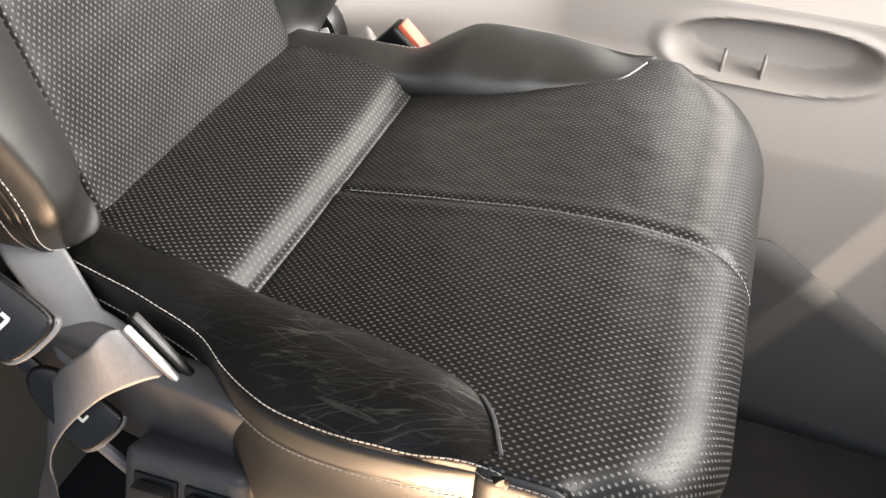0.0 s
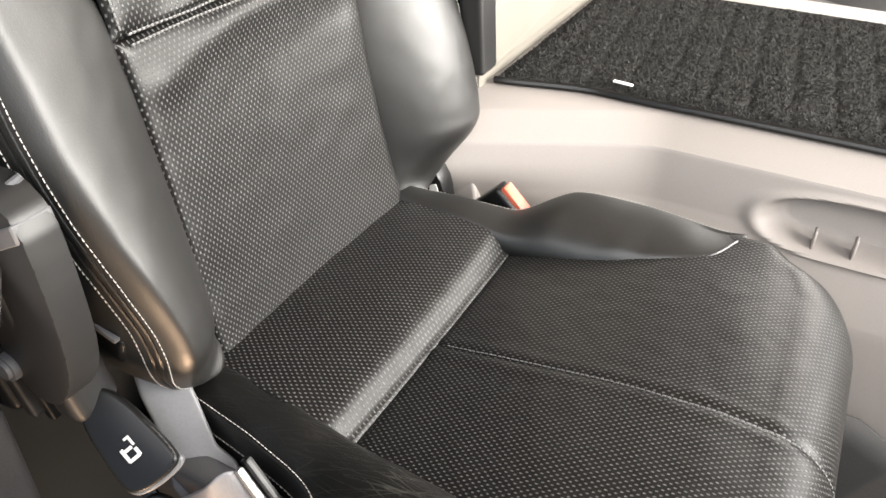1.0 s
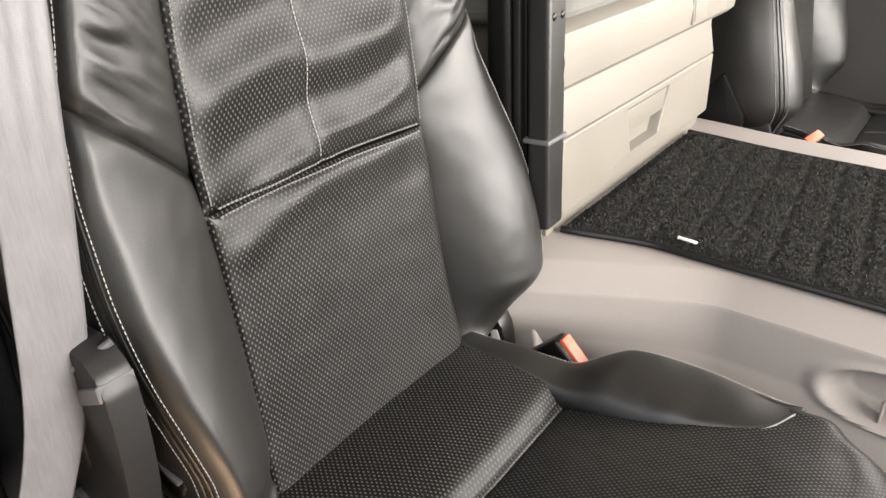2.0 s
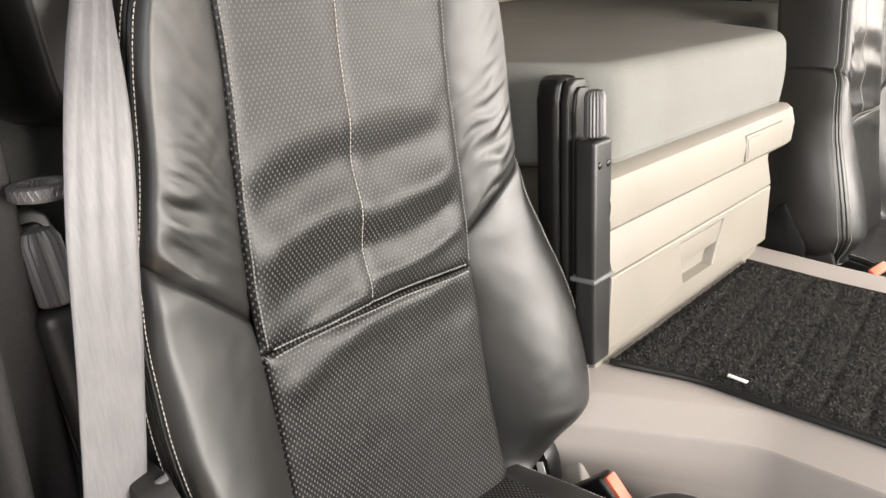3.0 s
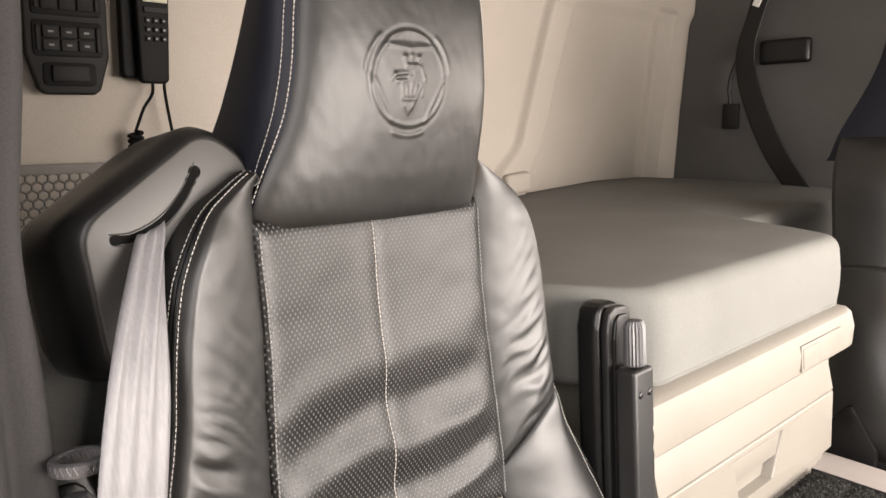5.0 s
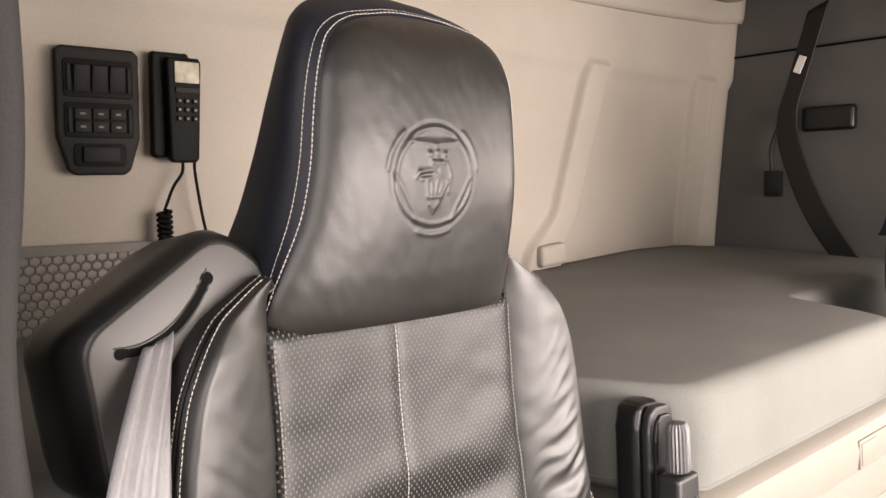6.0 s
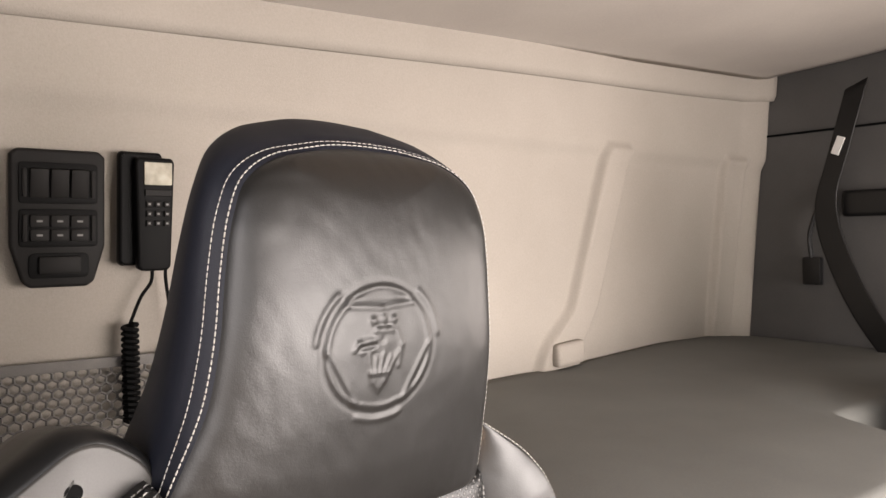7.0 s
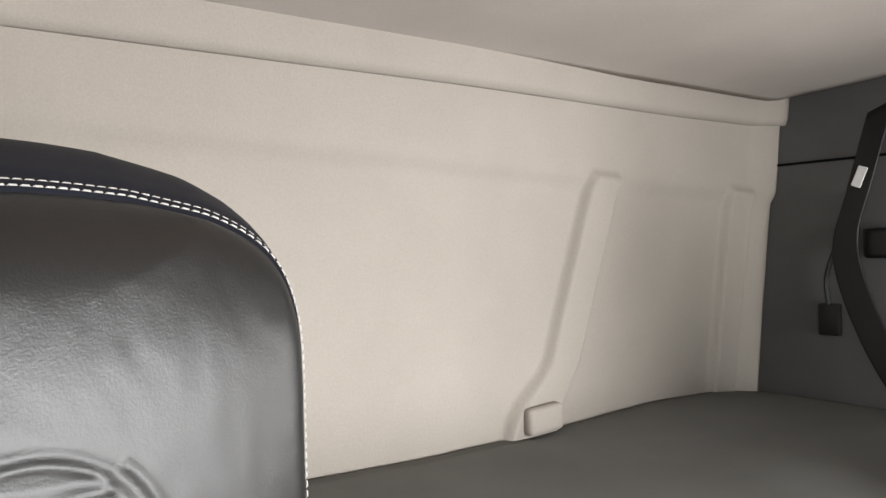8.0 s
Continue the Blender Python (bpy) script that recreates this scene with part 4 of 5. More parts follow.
bmesh.ops.create_cone(knob, cap_ends=True, segments=24, radius1=0.013, radius2=0.011, depth=0.02, matrix=pose(-0.410, 0.436, 0.662, 90, 0, 0))
bmesh.ops.bevel(knob, geom=[e for e in knob.edges if len(e.link_faces) == 2 and e.calc_face_angle() > 0.8], offset=0.003, segments=2, affect="EDGES")
part("pivot_knob", knob, GREY_KNOB, hub, "pale grey pivot knob")
handle = thing("recline_handle", "black recline handle with a pale grey lip under the backrest", "handle")
part("grip", boxes(((0.045, 0.03, 0.028), pose(-0.378, 0.502, 0.658, 0, 20, 0), 0.006, 3)), BLACK_PLASTIC, handle)
# Paler grey strip on top of the grip.
part("lip", boxes(((0.036, 0.032, 0.005), pose(-0.374, 0.500, 0.672, 0, 20, 0), 0.002, 2)), GREY_KNOB, handle, "pale grey lip")

# ---- recliner cover beside the tunnel ----
rec = thing("recliner_cover", "black recliner bracket with a white mark between seat and tunnel", "bracket")
rb = part("bracket_plate", prism(chaikin([(-0.42, 0.44), (-0.33, 0.44), (-0.325, 0.56), (-0.35, 0.60), (-0.40, 0.60)], 2), 0.03, Matrix(((1, 0, 0, 0), (0, 0, -1, 0.985), (0, 1, 0, 0), (0, 0, 0, 1))), 0.006, 2), BLACK_PLASTIC, rec)
part("mark", boxes(((0.012, 0.001, 0.020), pose(-0.342, 0.9535, 0.560, 0, -20, 0), 0.0003, 1)), WHITE_PRINT, rb, "white mark")
part("cover_cap", prism(chaikin([(-0.40, 0.44), (-0.305, 0.44), (-0.31, 0.55), (-0.345, 0.63), (-0.40, 0.63)], 3), 0.022, Matrix(((1, 0, 0, 0), (0, 0, -1, 1.03), (0, 1, 0, 0), (0, 0, 0, 1))), 0.006, 3), TUNNEL_PLASTIC, rec, "warm grey plastic cap")

# ---- seat levers and switch box on the door side ----
def lever(x, y, z, size, icon):
    lv = thing("seat_lever", "black seat adjustment paddle with a white symbol and grey rim", "lever", group="seat levers")
    a = Vector((0.80, -0.10, -0.59)).normalized()
    n = Vector((0.35, -0.62, 0.70)).normalized()
    b = n.cross(a).normalized()
    n = a.cross(b).normalized()
    m = Matrix.Translation((x, y, z)) @ Matrix((a, b, n)).transposed().to_4x4() @ Matrix.Scale(size, 4)
    body = part("paddle", prism(chaikin([(-0.075, -0.022), (0.03, -0.036), (0.052, -0.028), (0.056, 0.024), (0.04, 0.034), (-0.075, 0.022)], 3), 0.016, m, 0.005, 3), BLACK_PLASTIC, lv)
    part("paddle_rim", prism(chaikin([(0.032, -0.038), (0.056, -0.030), (0.060, 0.026), (0.044, 0.036), (0.044, 0.0)], 3), 0.011, m @ pose(0, 0, -0.002), 0.004, 3), GREY_KNOB, body, "grey rounded rim")
    sym = bmesh.new()
    for sx, sy, cx2, cy2 in icon:
        add_box(sym, (sx, sy, 0.001), m @ pose(cx2, cy2, 0.0165), 0.0003, 1)
    part("symbol", sym, WHITE_PRINT, body, "white seat symbol")
    part("pivot_arm", boxes(((0.10, 0.02, 0.012), m @ pose(-0.10, 0, 0.0), 0.004, 2)), BLACK_PLASTIC, lv)
    return lv


lever(-0.338, 0.461, 0.592, 0.70, [(0.017, 0.004, 0.010, -0.010), (0.004, 0.014, 0.018, -0.004), (0.010, 0.004, 0.014, 0.003), (0.004, 0.010, 0.006, -0.004), (0.012, 0.003, 0.000, 0.004), (0.003, 0.007, -0.005, 0.002)])
lever(-0.310, 0.462, 0.490, 0.60, [(0.014, 0.0035, 0.010, -0.004), (0.0035, 0.010, 0.016, 0.0)])
box = thing("seat_switch_box", "dark plastic box with two rocker switches beside the seat", "switch box")
bb = part("box_body", boxes(((0.105, 0.05, 0.12), pose(-0.217, 0.452, 0.408, -28, 0, 4), 0.010, 3)), VALANCE_PLASTIC, box)
for dx, mark in ((-0.022, 0.0), (0.022, 0.0)):
    mm = pose(-0.217, 0.452, 0.408, -28, 0, 4) @ pose(dx, -0.0255, 0.012)
    well = part("switch_well", boxes(((0.038, 0.004, 0.060), mm, 0.002, 2)), BLACK_PLASTIC, bb)
    rk = part("rocker_switch", boxes(((0.031, 0.012, 0.050), mm @ pose(0, -0.004, 0, 8, 0, 0), 0.004, 2)), DARK_PLASTIC, bb)
    part("symbol", boxes(((0.010, 0.001, 0.012), mm @ pose(0.002, -0.0112, 0.014, 8, 0, 0), 0.0003, 1)), WHITE_PRINT, rk)
rod = thing("pump_strut", "thin grey metal strut below the seat levers", "strut")
bm = bmesh.new()
tube(bm, [Vector((-0.30, 0.452, 0.475)), Vector((-0.262, 0.452, 0.43))], 0.005, 8)
part("rod", bm, GREY_KNOB, rod)

# ---- buckle between seat and tunnel ----
buckle = thing("belt_buckle", "black belt buckle with an orange red push button", "belt buckle")
m = pose(-0.268, 0.968, 0.538, 4, 45, 0) @ pose(0, 0, 0, 0, 0, 90)
part("buckle_body", boxes(((0.026, 0.056, 0.09), m, 0.007, 3)), BLACK_PLASTIC, buckle)
part("push_button", boxes(((0.018, 0.046, 0.012), m @ pose(0.001, 0, 0.045), 0.003, 2)), RED_PLASTIC, buckle, "orange red push button")


far_buckle = thing("belt_buckle", "black belt buckle with red push button beside the far seat", "belt buckle")
m = pose(-0.176, 1.870, 0.575, 14, 30, -12)
part("buckle_body", boxes(((0.026, 0.056, 0.09), m, 0.007, 3)), BLACK_PLASTIC, far_buckle)
part("push_button", boxes(((0.018, 0.046, 0.012), m @ pose(0.001, 0, 0.045), 0.003, 2)), RED_PLASTIC, far_buckle, "orange red push button")
bracket = thing("seat_bracket", "black angled bracket plates low on the far seat's side", "bracket")
side = Matrix(((1, 0, 0, 0), (0, 0, -1, 1.868), (0, 1, 0, 0), (0, 0, 0, 1)))
part("rear_plate", prism([(-0.40, 0.55), (-0.30, 0.55), (-0.296, 0.632), (-0.332, 0.693), (-0.346, 0.716), (-0.358, 0.71), (-0.40, 0.66)], 0.022, side, 0.004, 2), BLACK_PLASTIC, bracket)
part("front_plate", prism([(-0.33, 0.55), (-0.235, 0.55), (-0.240, 0.593), (-0.272, 0.692), (-0.30, 0.690), (-0.325, 0.66)], 0.016, side @ pose(0, 0, -0.02), 0.004, 2), DARK_PLASTIC, bracket)

# ---- cab: floor, tunnel, walls, bunk ----


FLOOR_Z = 0.02


def wall_set(y):
    """How far the rear wall stands back towards its far end, before it turns in."""
    return 0.035 * smooth01((y - 1.5) / 0.8) - 0.035 * smooth01((y - 2.55) / 0.10)


NEAR_Y, FAR_Y = 0.13, 2.65


def wall_x(z):
    return -1.205 + 0.075 * (z - 1.09)


def slab(name, size, m, mat, label, category, bevel=0.0):
    ob = part(name, boxes((size, m, bevel, 2)), mat, None, smooth=bool(bevel))
    return tagged(ob, label, category, kind="structure")


slab("floor", (2.7, 2.54, 0.04), pose(-0.05, 1.495, FLOOR_Z - 0.02), FLOOR_CARPET, "dark carpeted cab floor", "floor")

# Unseen ground, added to bounce sunlight up through the cab's openings.
ground = part("ground", boxes(((500, 500, 0.2), pose(0, 0, -1.42), 0.0, 1)), surface("pale_concrete", (0.26, 0.235, 0.205), (0.34, 0.31, 0.27), 0.85, 3.0, 0.15, [(40, 0.4, 0.01)], spec=0.2), None, smooth=False)
tagged(ground, "unseen pale concrete ground around the cab, added for bounce light", "ground", kind="structure")

# rear wall: cloth panel with a rounded far end, pressed ribs, and a step to the lining above
rows = []
for j in range(190):
    z = 0.02 + (1.90 - 0.02) * j / 189
    row = []
    for i in range(421):
        y = NEAR_Y + (FAR_Y - NEAR_Y) * i / 420
        x = wall_x(z)
        x += 0.014 * smooth01((z - 1.585) / 0.04) + 0.004 * ns(y, z * 0.8, 0.4, 2.6)
        x -= wall_set(y)
        for yb, wb, lean, amp in ((1.925, 0.050, 0.27, 0.026), (2.525, 0.050, 0.04, 0.024)):
            foot = 0.07 * smooth01((1.24 - z) / 0.12) if yb < 2 else 0.0
            c = yb + lean * (z - 1.40) - foot * 0.7
            x += amp * smooth01((wb + 0.3 * foot - abs(y - c)) / 0.016 + 0.5) * smooth01((1.635 - z) / 0.03)
        row.append(Vector((x, y, z)))
    rows.append(row)
tagged(sheet("wall_rear", rows, WALL_CLOTH, None, flip=False, thick=0.03), "beige cloth covered rear cab wall with pressed ribs", "wall", kind="structure")

rows = []
for j in range(14):
    row = []
    for i in range(131):
        y = NEAR_Y + (FAR_Y - NEAR_Y) * i / 130
        z = 1.721 + 0.041 * (y - 0.85) + 0.20 * (j - 1) / 12 if j else 1.723 + 0.041 * (y - 0.85)
        row.append(Vector((wall_x(z) - wall_set(y) + (0.036 if j else 0.004) - 0.006 * (1 if j == 1 else 0), y, z)))
    rows.append(row)
tagged(sheet("wall_rear_top", rows, WALL_CLOTH, None, thick=0.004), "beige cloth lining strip above the rear wall panel", "wall", kind="structure")

# far side wall with door window opening, near side wall behind the door opening
slab("wall_far_rear", (0.86, 0.05, 2.0), pose(-0.79, FAR_Y + 0.027, 1.0), DARK_TRIM, "dark grey far side wall beside the bunk", "wall")
slab("wall_far_low", (1.65, 0.05, 1.0), pose(0.465, FAR_Y + 0.027, 0.50), DARK_TRIM, "dark far door inner panel", "wall")
slab("wall_far_top", (1.65, 0.05, 0.30), pose(0.465, FAR_Y + 0.027, 1.85), DARK_TRIM, "dark trim over the far door window", "wall")
slab("wall_near_rear", (0.62, 0.05, 2.0), pose(-0.89, NEAR_Y - 0.027, 1.0), DARK_TRIM, "dark near side wall behind the door opening", "wall")
slab("wall_near_front", (0.20, 0.05, 2.0), pose(1.19, NEAR_Y - 0.027, 1.0), DARK_TRIM, "dark front door pillar", "wall")
slab("wall_near_top", (1.67, 0.05, 0.22), pose(0.255, NEAR_Y - 0.027, 1.89), DARK_TRIM, "dark trim over the door opening", "wall")
slab("dashboard", (0.30, 2.62, 0.40), pose(1.13, 1.39, 0.60), DARK_PLASTIC, "dark dashboard below the windscreen", "dashboard", 0.04)
slab("wall_front_low", (0.05, 2.62, 0.42), pose(1.27, 1.39, 0.21), DARK_PLASTIC, "dark bulkhead below the dashboard", "wall")
# Unseen header reaches low to block sun from the footwell floor.
slab("wall_front_top", (0.05, 2.62, 0.45), pose(1.27, 1.39, 1.775), CEILING_CLOTH, "grey header over the windscreen, set low to block sun", "wall")
# Ceiling slit is added, out of view, to throw a sun strip on the tunnel.
slab("ceiling", (2.396, 2.62, 0.05), pose(-0.062, 1.39, 2.03), CEILING_CLOTH, "grey cloth cab ceiling", "ceiling")
slab("ceiling_front", (0.095, 2.62, 0.05), pose(1.2525, 1.39, 2.03), CEILING_CLOTH, "grey cloth strip before the added sun slit", "ceiling")
slab("ceiling_near", (0.07, 0.62, 0.05), pose(1.171, 0.39, 2.03), CEILING_CLOTH, "grey cloth strip beside the added sun slit", "ceiling")
slab("ceiling_far", (0.07, 1.10, 0.05), pose(1.171, 2.15, 2.03), CEILING_CLOTH, "grey cloth strip beside the added sun slit", "ceiling")

# upper shelf over the bunk
shelf = thing("upper_bunk", "folded upper bunk with a smooth grey underside", "bunk")
rows = []
for j in range(24):
    u = j / 23
    x = wall_x(1.85) + 0.01 + 0.62 * u
    row = []
    for i in range(60):
        y = NEAR_Y + 0.03 + (FAR_Y - NEAR_Y - 0.06) * i / 59
        z = 1.795 + 0.041 * (y - 1.14) + 0.05 * u * u + 0.008 * (1 - math.exp(-u * 14))
        row.append(Vector((x, y, z)))
    rows.append(row)
sheet("underside", rows, CEILING_CLOTH, shelf, thick=0.02)
part("front_lip", boxes(((0.035, 2.5, 0.07), pose(-0.52, 1.39, 1.935), 0.012, 3)), BEIGE_PLASTIC, shelf)

# engine tunnel: a ridge between the seats, with sloping sides
def tunnel_top(x):
    return curve_at([(-0.6, 0.645), (-0.345, 0.640), (-0.19, 0.634), (0.0, 0.632), (0.3, 0.626), (1.0, 0.60)], x)


prof = [(1.025, -1.0), (1.040, 0.25), (1.072, 0.45), (1.104, 0.540), (1.1165, 0.6035), (1.1178, 0.6062), (1.1215, 0.6085), (1.1600, 0.6300), (1.1635, 0.6318), (1.1670, 0.6328), (1.20, 0.634), (1.44, 0.634), (1.70, 0.634), (1.735, 0.640), (1.765, 0.634), (1.80, 0.606), (1.835, 0.47), (1.855, -1.0)]
fine = []
for (ya, za), (yb, zb) in zip(prof, prof[1:]):
    n = 26 if 0.44 < za < 0.55 else (16 if za == 0.25 else 1)
    fine += [(ya + (yb - ya) * k / n, za + (zb - za) * k / n if za > 0 else (za if k == 0 else zb)) for k in range(n)]
fine.append(prof[-1])
rows = []
for j in range(440):
    x = -0.62 + 1.55 * j / 439
    rise = tunnel_top(x) - 0.634
    row = []
    for y, z in fine:
        z1 = FLOOR_Z if z < 0 else z + rise * smooth01((z - 0.2) / 0.35)
        if y < 1.117 and z > 0.3:
            e = ((abs(x - 0.145) / 0.120) ** 2.6 + (abs(z1 - 0.552) / 0.035) ** 2.3) ** 0.45
            y += 0.034 * smooth01((1.0 - e) / 0.30) - 0.0045 * math.exp(-(((e - 1.06) / 0.10) ** 2))
        if y < 1.30 and z > 0.3:
            back = max(0.0, -0.095 - x)
            y -= 0.64 * (math.sqrt(back * back + 0.0036) - 0.06) * smooth01((z - 0.42) / 0.16) * smooth01((1.30 - y) / 0.09) if back else 0.0
        row.append(Vector((x, y, z1)))
    rows.append(row)
tunnel = tagged(sheet("engine_tunnel", rows, TUNNEL_PLASTIC, None, flip=True), "warm grey plastic engine tunnel cover with a side tray", "engine tunnel", kind="structure")
tunnel.data.set_sharp_from_angle(angle=radians(30))
for k in range(2):
    part("tray_rib", boxes(((0.004, 0.016, 0.028), pose(0.095 + 0.045 * k, 1.112, 0.532), 0.0015, 1)), TUNNEL_PLASTIC, tunnel)

# lower dark carpet on the tunnel side
rows = []
for j in range(30):
    x = 0.10 + 0.75 * j / 29
    top = 0.346 - 0.62 * max(0, x - 0.205)
    row = []
    for i in range(8):
        z = FLOOR_Z + max(top - FLOOR_Z, 0.03) * i / 7
        row.append(Vector((x, 1.020 + 0.010 * (z - 0.02) / 0.25, z)))
    rows.append(row)
tagged(sheet("tunnel_carpet", rows, DARK_TRIM, None, flip=True, thick=0.004), "dark trim panel on the lower tunnel side", "trim", kind="structure")

# black ribbed carpet mat on the tunnel
mat_thing = thing("tunnel_mat", "black tufted carpet mat with bound edge on the engine tunnel", "floor mat")
rows = []
for j in range(150):
    x = -0.345 + 1.15 * j / 149
    row = []
    for i in range(90):
        y = 1.136 + 0.515 * i / 89
        y0 = y + (0.040 * smooth01((x + 0.37) / 0.17) - 0.006) * (1 - i / 89)
        groove = 0.0
        if x < 0.9:
            ph = (x + 0.09 * (y - 1.4) + 0.146) / 0.052
            groove = 0.005 * math.exp(-(((ph - round(ph)) * 0.052 / 0.003) ** 2))
        edge = min(i, 89 - i, j) / 3
        groove *= min(edge / 2, 1)
        z = tunnel_top(x) + 0.004 + 0.010 * min(edge, 1) - groove + 0.0022 * ns(x, y, 0, 220) * min(edge, 1)
        row.append(Vector((x, y0, z)))
    rows.append(row)
sheet("carpet_top", rows, CARPET, mat_thing, flip=True)
rng = random.Random(5)
verts, faces = [], []
for k in range(42000):
    u, v = rng.random() ** 1.25, rng.random() * 0.985 + 0.008
    jf, fi = u * 110, v * 88
    j, i = min(int(jf), 148), min(int(fi), 88)
    base = rows[j][i].lerp(rows[j + 1][i], jf - j).lerp(rows[j][i + 1].lerp(rows[j + 1][i + 1], jf - j), fi - i)
    ph = (base.x + 0.09 * (base.y - 1.4) + 0.146) / 0.052
    if abs(ph - round(ph)) * 0.052 < 0.0016:
        continue
    a, h = rng.random() * 6.28, 0.002 + 0.002 * rng.random()
    w = Vector((math.cos(a), math.sin(a), 0)) * 0.0013
    tip = Vector((rng.uniform(-0.003, 0.003), rng.uniform(-0.003, 0.003), h))
    n = len(verts)
    verts += [tuple(base - w), tuple(base + w), tuple(base + tip)]
    faces.append((n, n + 1, n + 2))
me = bpy.data.meshes.new("carpet_nap")
me.from_pydata(verts, [], faces)
tagged(link_mesh("carpet_nap", me, TUFT, mat_thing, smooth=False), kind="stuff")
bm = bmesh.new()
tube(bm, [r[0] + Vector((0, -0.002, 0.002)) for r in rows], 0.005, 8)
tube(bm, [r[-1] + Vector((0, 0.002, 0.002)) for r in rows], 0.005, 8)
part("bound_edge", bm, BLACK_PLASTIC, mat_thing, "black bound edge")
tag = part("tag", boxes(((0.027, 0.007, 0.002), pose(-0.182, 1.187, tunnel_top(-0.185) + 0.017, 0, 4, 2), 0.0005, 1)), WHITE_PRINT, mat_thing, "small pale woven tag")

# bunk: mattress, rail, drawer front
bunk = thing("bunk_base", "beige plastic bunk base with rail, push catch and a drawer", "bunk base")
BX = -0.345
part("carcass", boxes(((0.55, 2.46, 0.905), pose(BX - 0.545, 1.40, 0.475), 0.006, 2), ((0.28, 0.63, 0.30), pose(BX - 0.15, 1.42, 0.778), 0.006, 2)), BEIGE_PLASTIC, bunk)
rail_prof = [(-0.03, 0.855), (0.012, 0.858), (0.022, 0.868), (0.024, 0.90), (0.016, 0.93), (0.004, 0.938), (-0.03, 0.938)]
rows = []
for j in range(40):
    y = 1.06 + 0.745 * j / 39
    tip = smooth01((y - 1.74) / 0.07)
    rows.append([Vector((BX + x * (1 - 0.3 * tip) - 0.03 * tip * tip, y, z - 0.012 * tip * (1 if z > 0.9 else 0))) for x, z in rail_prof])
rail = sheet("rail", rows, BEIGE_PLASTIC, bunk, close=True)
rail.data.set_sharp_from_angle(angle=radians(40))
part("push_catch", boxes(((0.008, 0.175, 0.044), pose(BX + 0.0213, 1.596, 0.893, 0, -4, 0), 0.002, 2)), BEIGE_PLASTIC, bunk, "beige push catch")
part("catch_button", boxes(((0.006, 0.06, 0.034), pose(BX + 0.0240, 1.543, 0.893, 0, -4, 0), 0.002, 2)), BEIGE_PLASTIC, bunk)
b = bmesh.new()
outer = [(1.105, 0.672), (1.722, 0.672), (1.712, 0.786), (1.105, 0.786)]
inner = [(1.345, 0.700), (1.458, 0.700), (1.490, 0.776), (1.316, 0.776)]
vo = [b.verts.new((BX + 0.008, y, z)) for y, z in outer]
vb = [b.verts.new((BX - 0.03, y, z)) for y, z in outer]
vi = [b.verts.new((BX + 0.008, y, z)) for y, z in inner]
vd = [b.verts.new((BX - 0.030, 1.403 + (y - 1.403) * 0.92, z + 0.004)) for y, z in inner]
for k in range(4):
    q = (k + 1) % 4
    b.faces.new((vo[k], vo[q], vi[q], vi[k]))
    b.faces.new((vi[k], vi[q], vd[q], vd[k]))
    b.faces.new((vo[k], vb[k], vb[q], vo[q]))
b.faces.new(vd)
b.faces.new(vb[::-1])
bmesh.ops.bevel(b, geom=[e for e in b.edges if e.verts[0] in vo + vi and e.verts[1] in vo + vi], offset=0.004, segments=3, affect="EDGES", profile=0.6)
drawer = part("drawer_front", b, BEIGE_PLASTIC, bunk, "beige plastic drawer front with a recessed pull")
part("pull_flap", prism([(-0.085, 0.772), (0.085, 0.772), (0.072, 0.736), (-0.073, 0.736)], 0.006, Matrix(((0, 0, 1, BX - 0.001), (1, 0, 0, 1.403), (0, 1, 0, 0), (0, 0, 0, 1))), 0.002, 2), BEIGE_PLASTIC, drawer, "beige pull flap")

part("drawer_top", prism([(0.008, 0.789), (-0.030, 0.789), (-0.030, 0.853), (-0.007, 0.853)], 0.605, Matrix(((1, 0, 0, BX), (0, 0, 1, 1.105), (0, 1, 0, 0), (0, 0, 0, 1))), 0.002, 2), BEIGE_PLASTIC, bunk, "beige sloping strip above the drawer")
mattress = thing("mattress", "grey cloth bunk mattress with a bulged middle section", "mattress")


def matt_front(y):
    a = smooth01((y - 1.735) / 0.16)
    b = smooth01((1.13 - y) / 0.16)
    return BX - 0.005 - 0.24 * max(a, b)


rows = []
ys = [NEAR_Y + 0.04 + (FAR_Y - NEAR_Y - 0.05) * i / 150 for i in range(151)]
for y in ys:
    xf, xr = matt_front(y), wall_x(1.09) + 0.008 - wall_set(y)
    ztop = 1.078 + 0.008 * smooth01((y - 1.5) / 0.5)
    zr = 1.088 + 0.014 * smooth01((y - 1.75) / 0.5) - 0.014 * smooth01((y - 2.45) / 0.2)
    row = [Vector((xf - 0.02, y, 0.93)), Vector((xf, y, 0.94))]
    for k in range(9):
        row.append(Vector((xf + 0.004 * math.sin(k / 8 * math.pi), y, 0.945 + 0.095 * k / 8)))
    for k in range(1, 7):
        a = k / 6 * math.pi / 2
        row.append(Vector((xf - 0.028 * (1 - math.cos(a)), y, 1.04 + 0.028 * math.sin(a) - 0.0)))
    for k in range(1, 25):
        u = k / 24
        x = xf - 0.028 + (xr - xf + 0.028) * u
        z = 1.068 + (ztop - 1.068) * math.sin(min(u * 3, 1) * math.pi / 2) + (zr - ztop) * smooth01((u - 0.3) / 0.7) + 0.003 * ns(x, y, 0, 5)
        row.append(Vector((x, y, z)))
    row.append(Vector((xr, y, 0.93)))
    rows.append(row)
sheet("mattress_cover", rows, MATTRESS, mattress, flip=True, close=True)
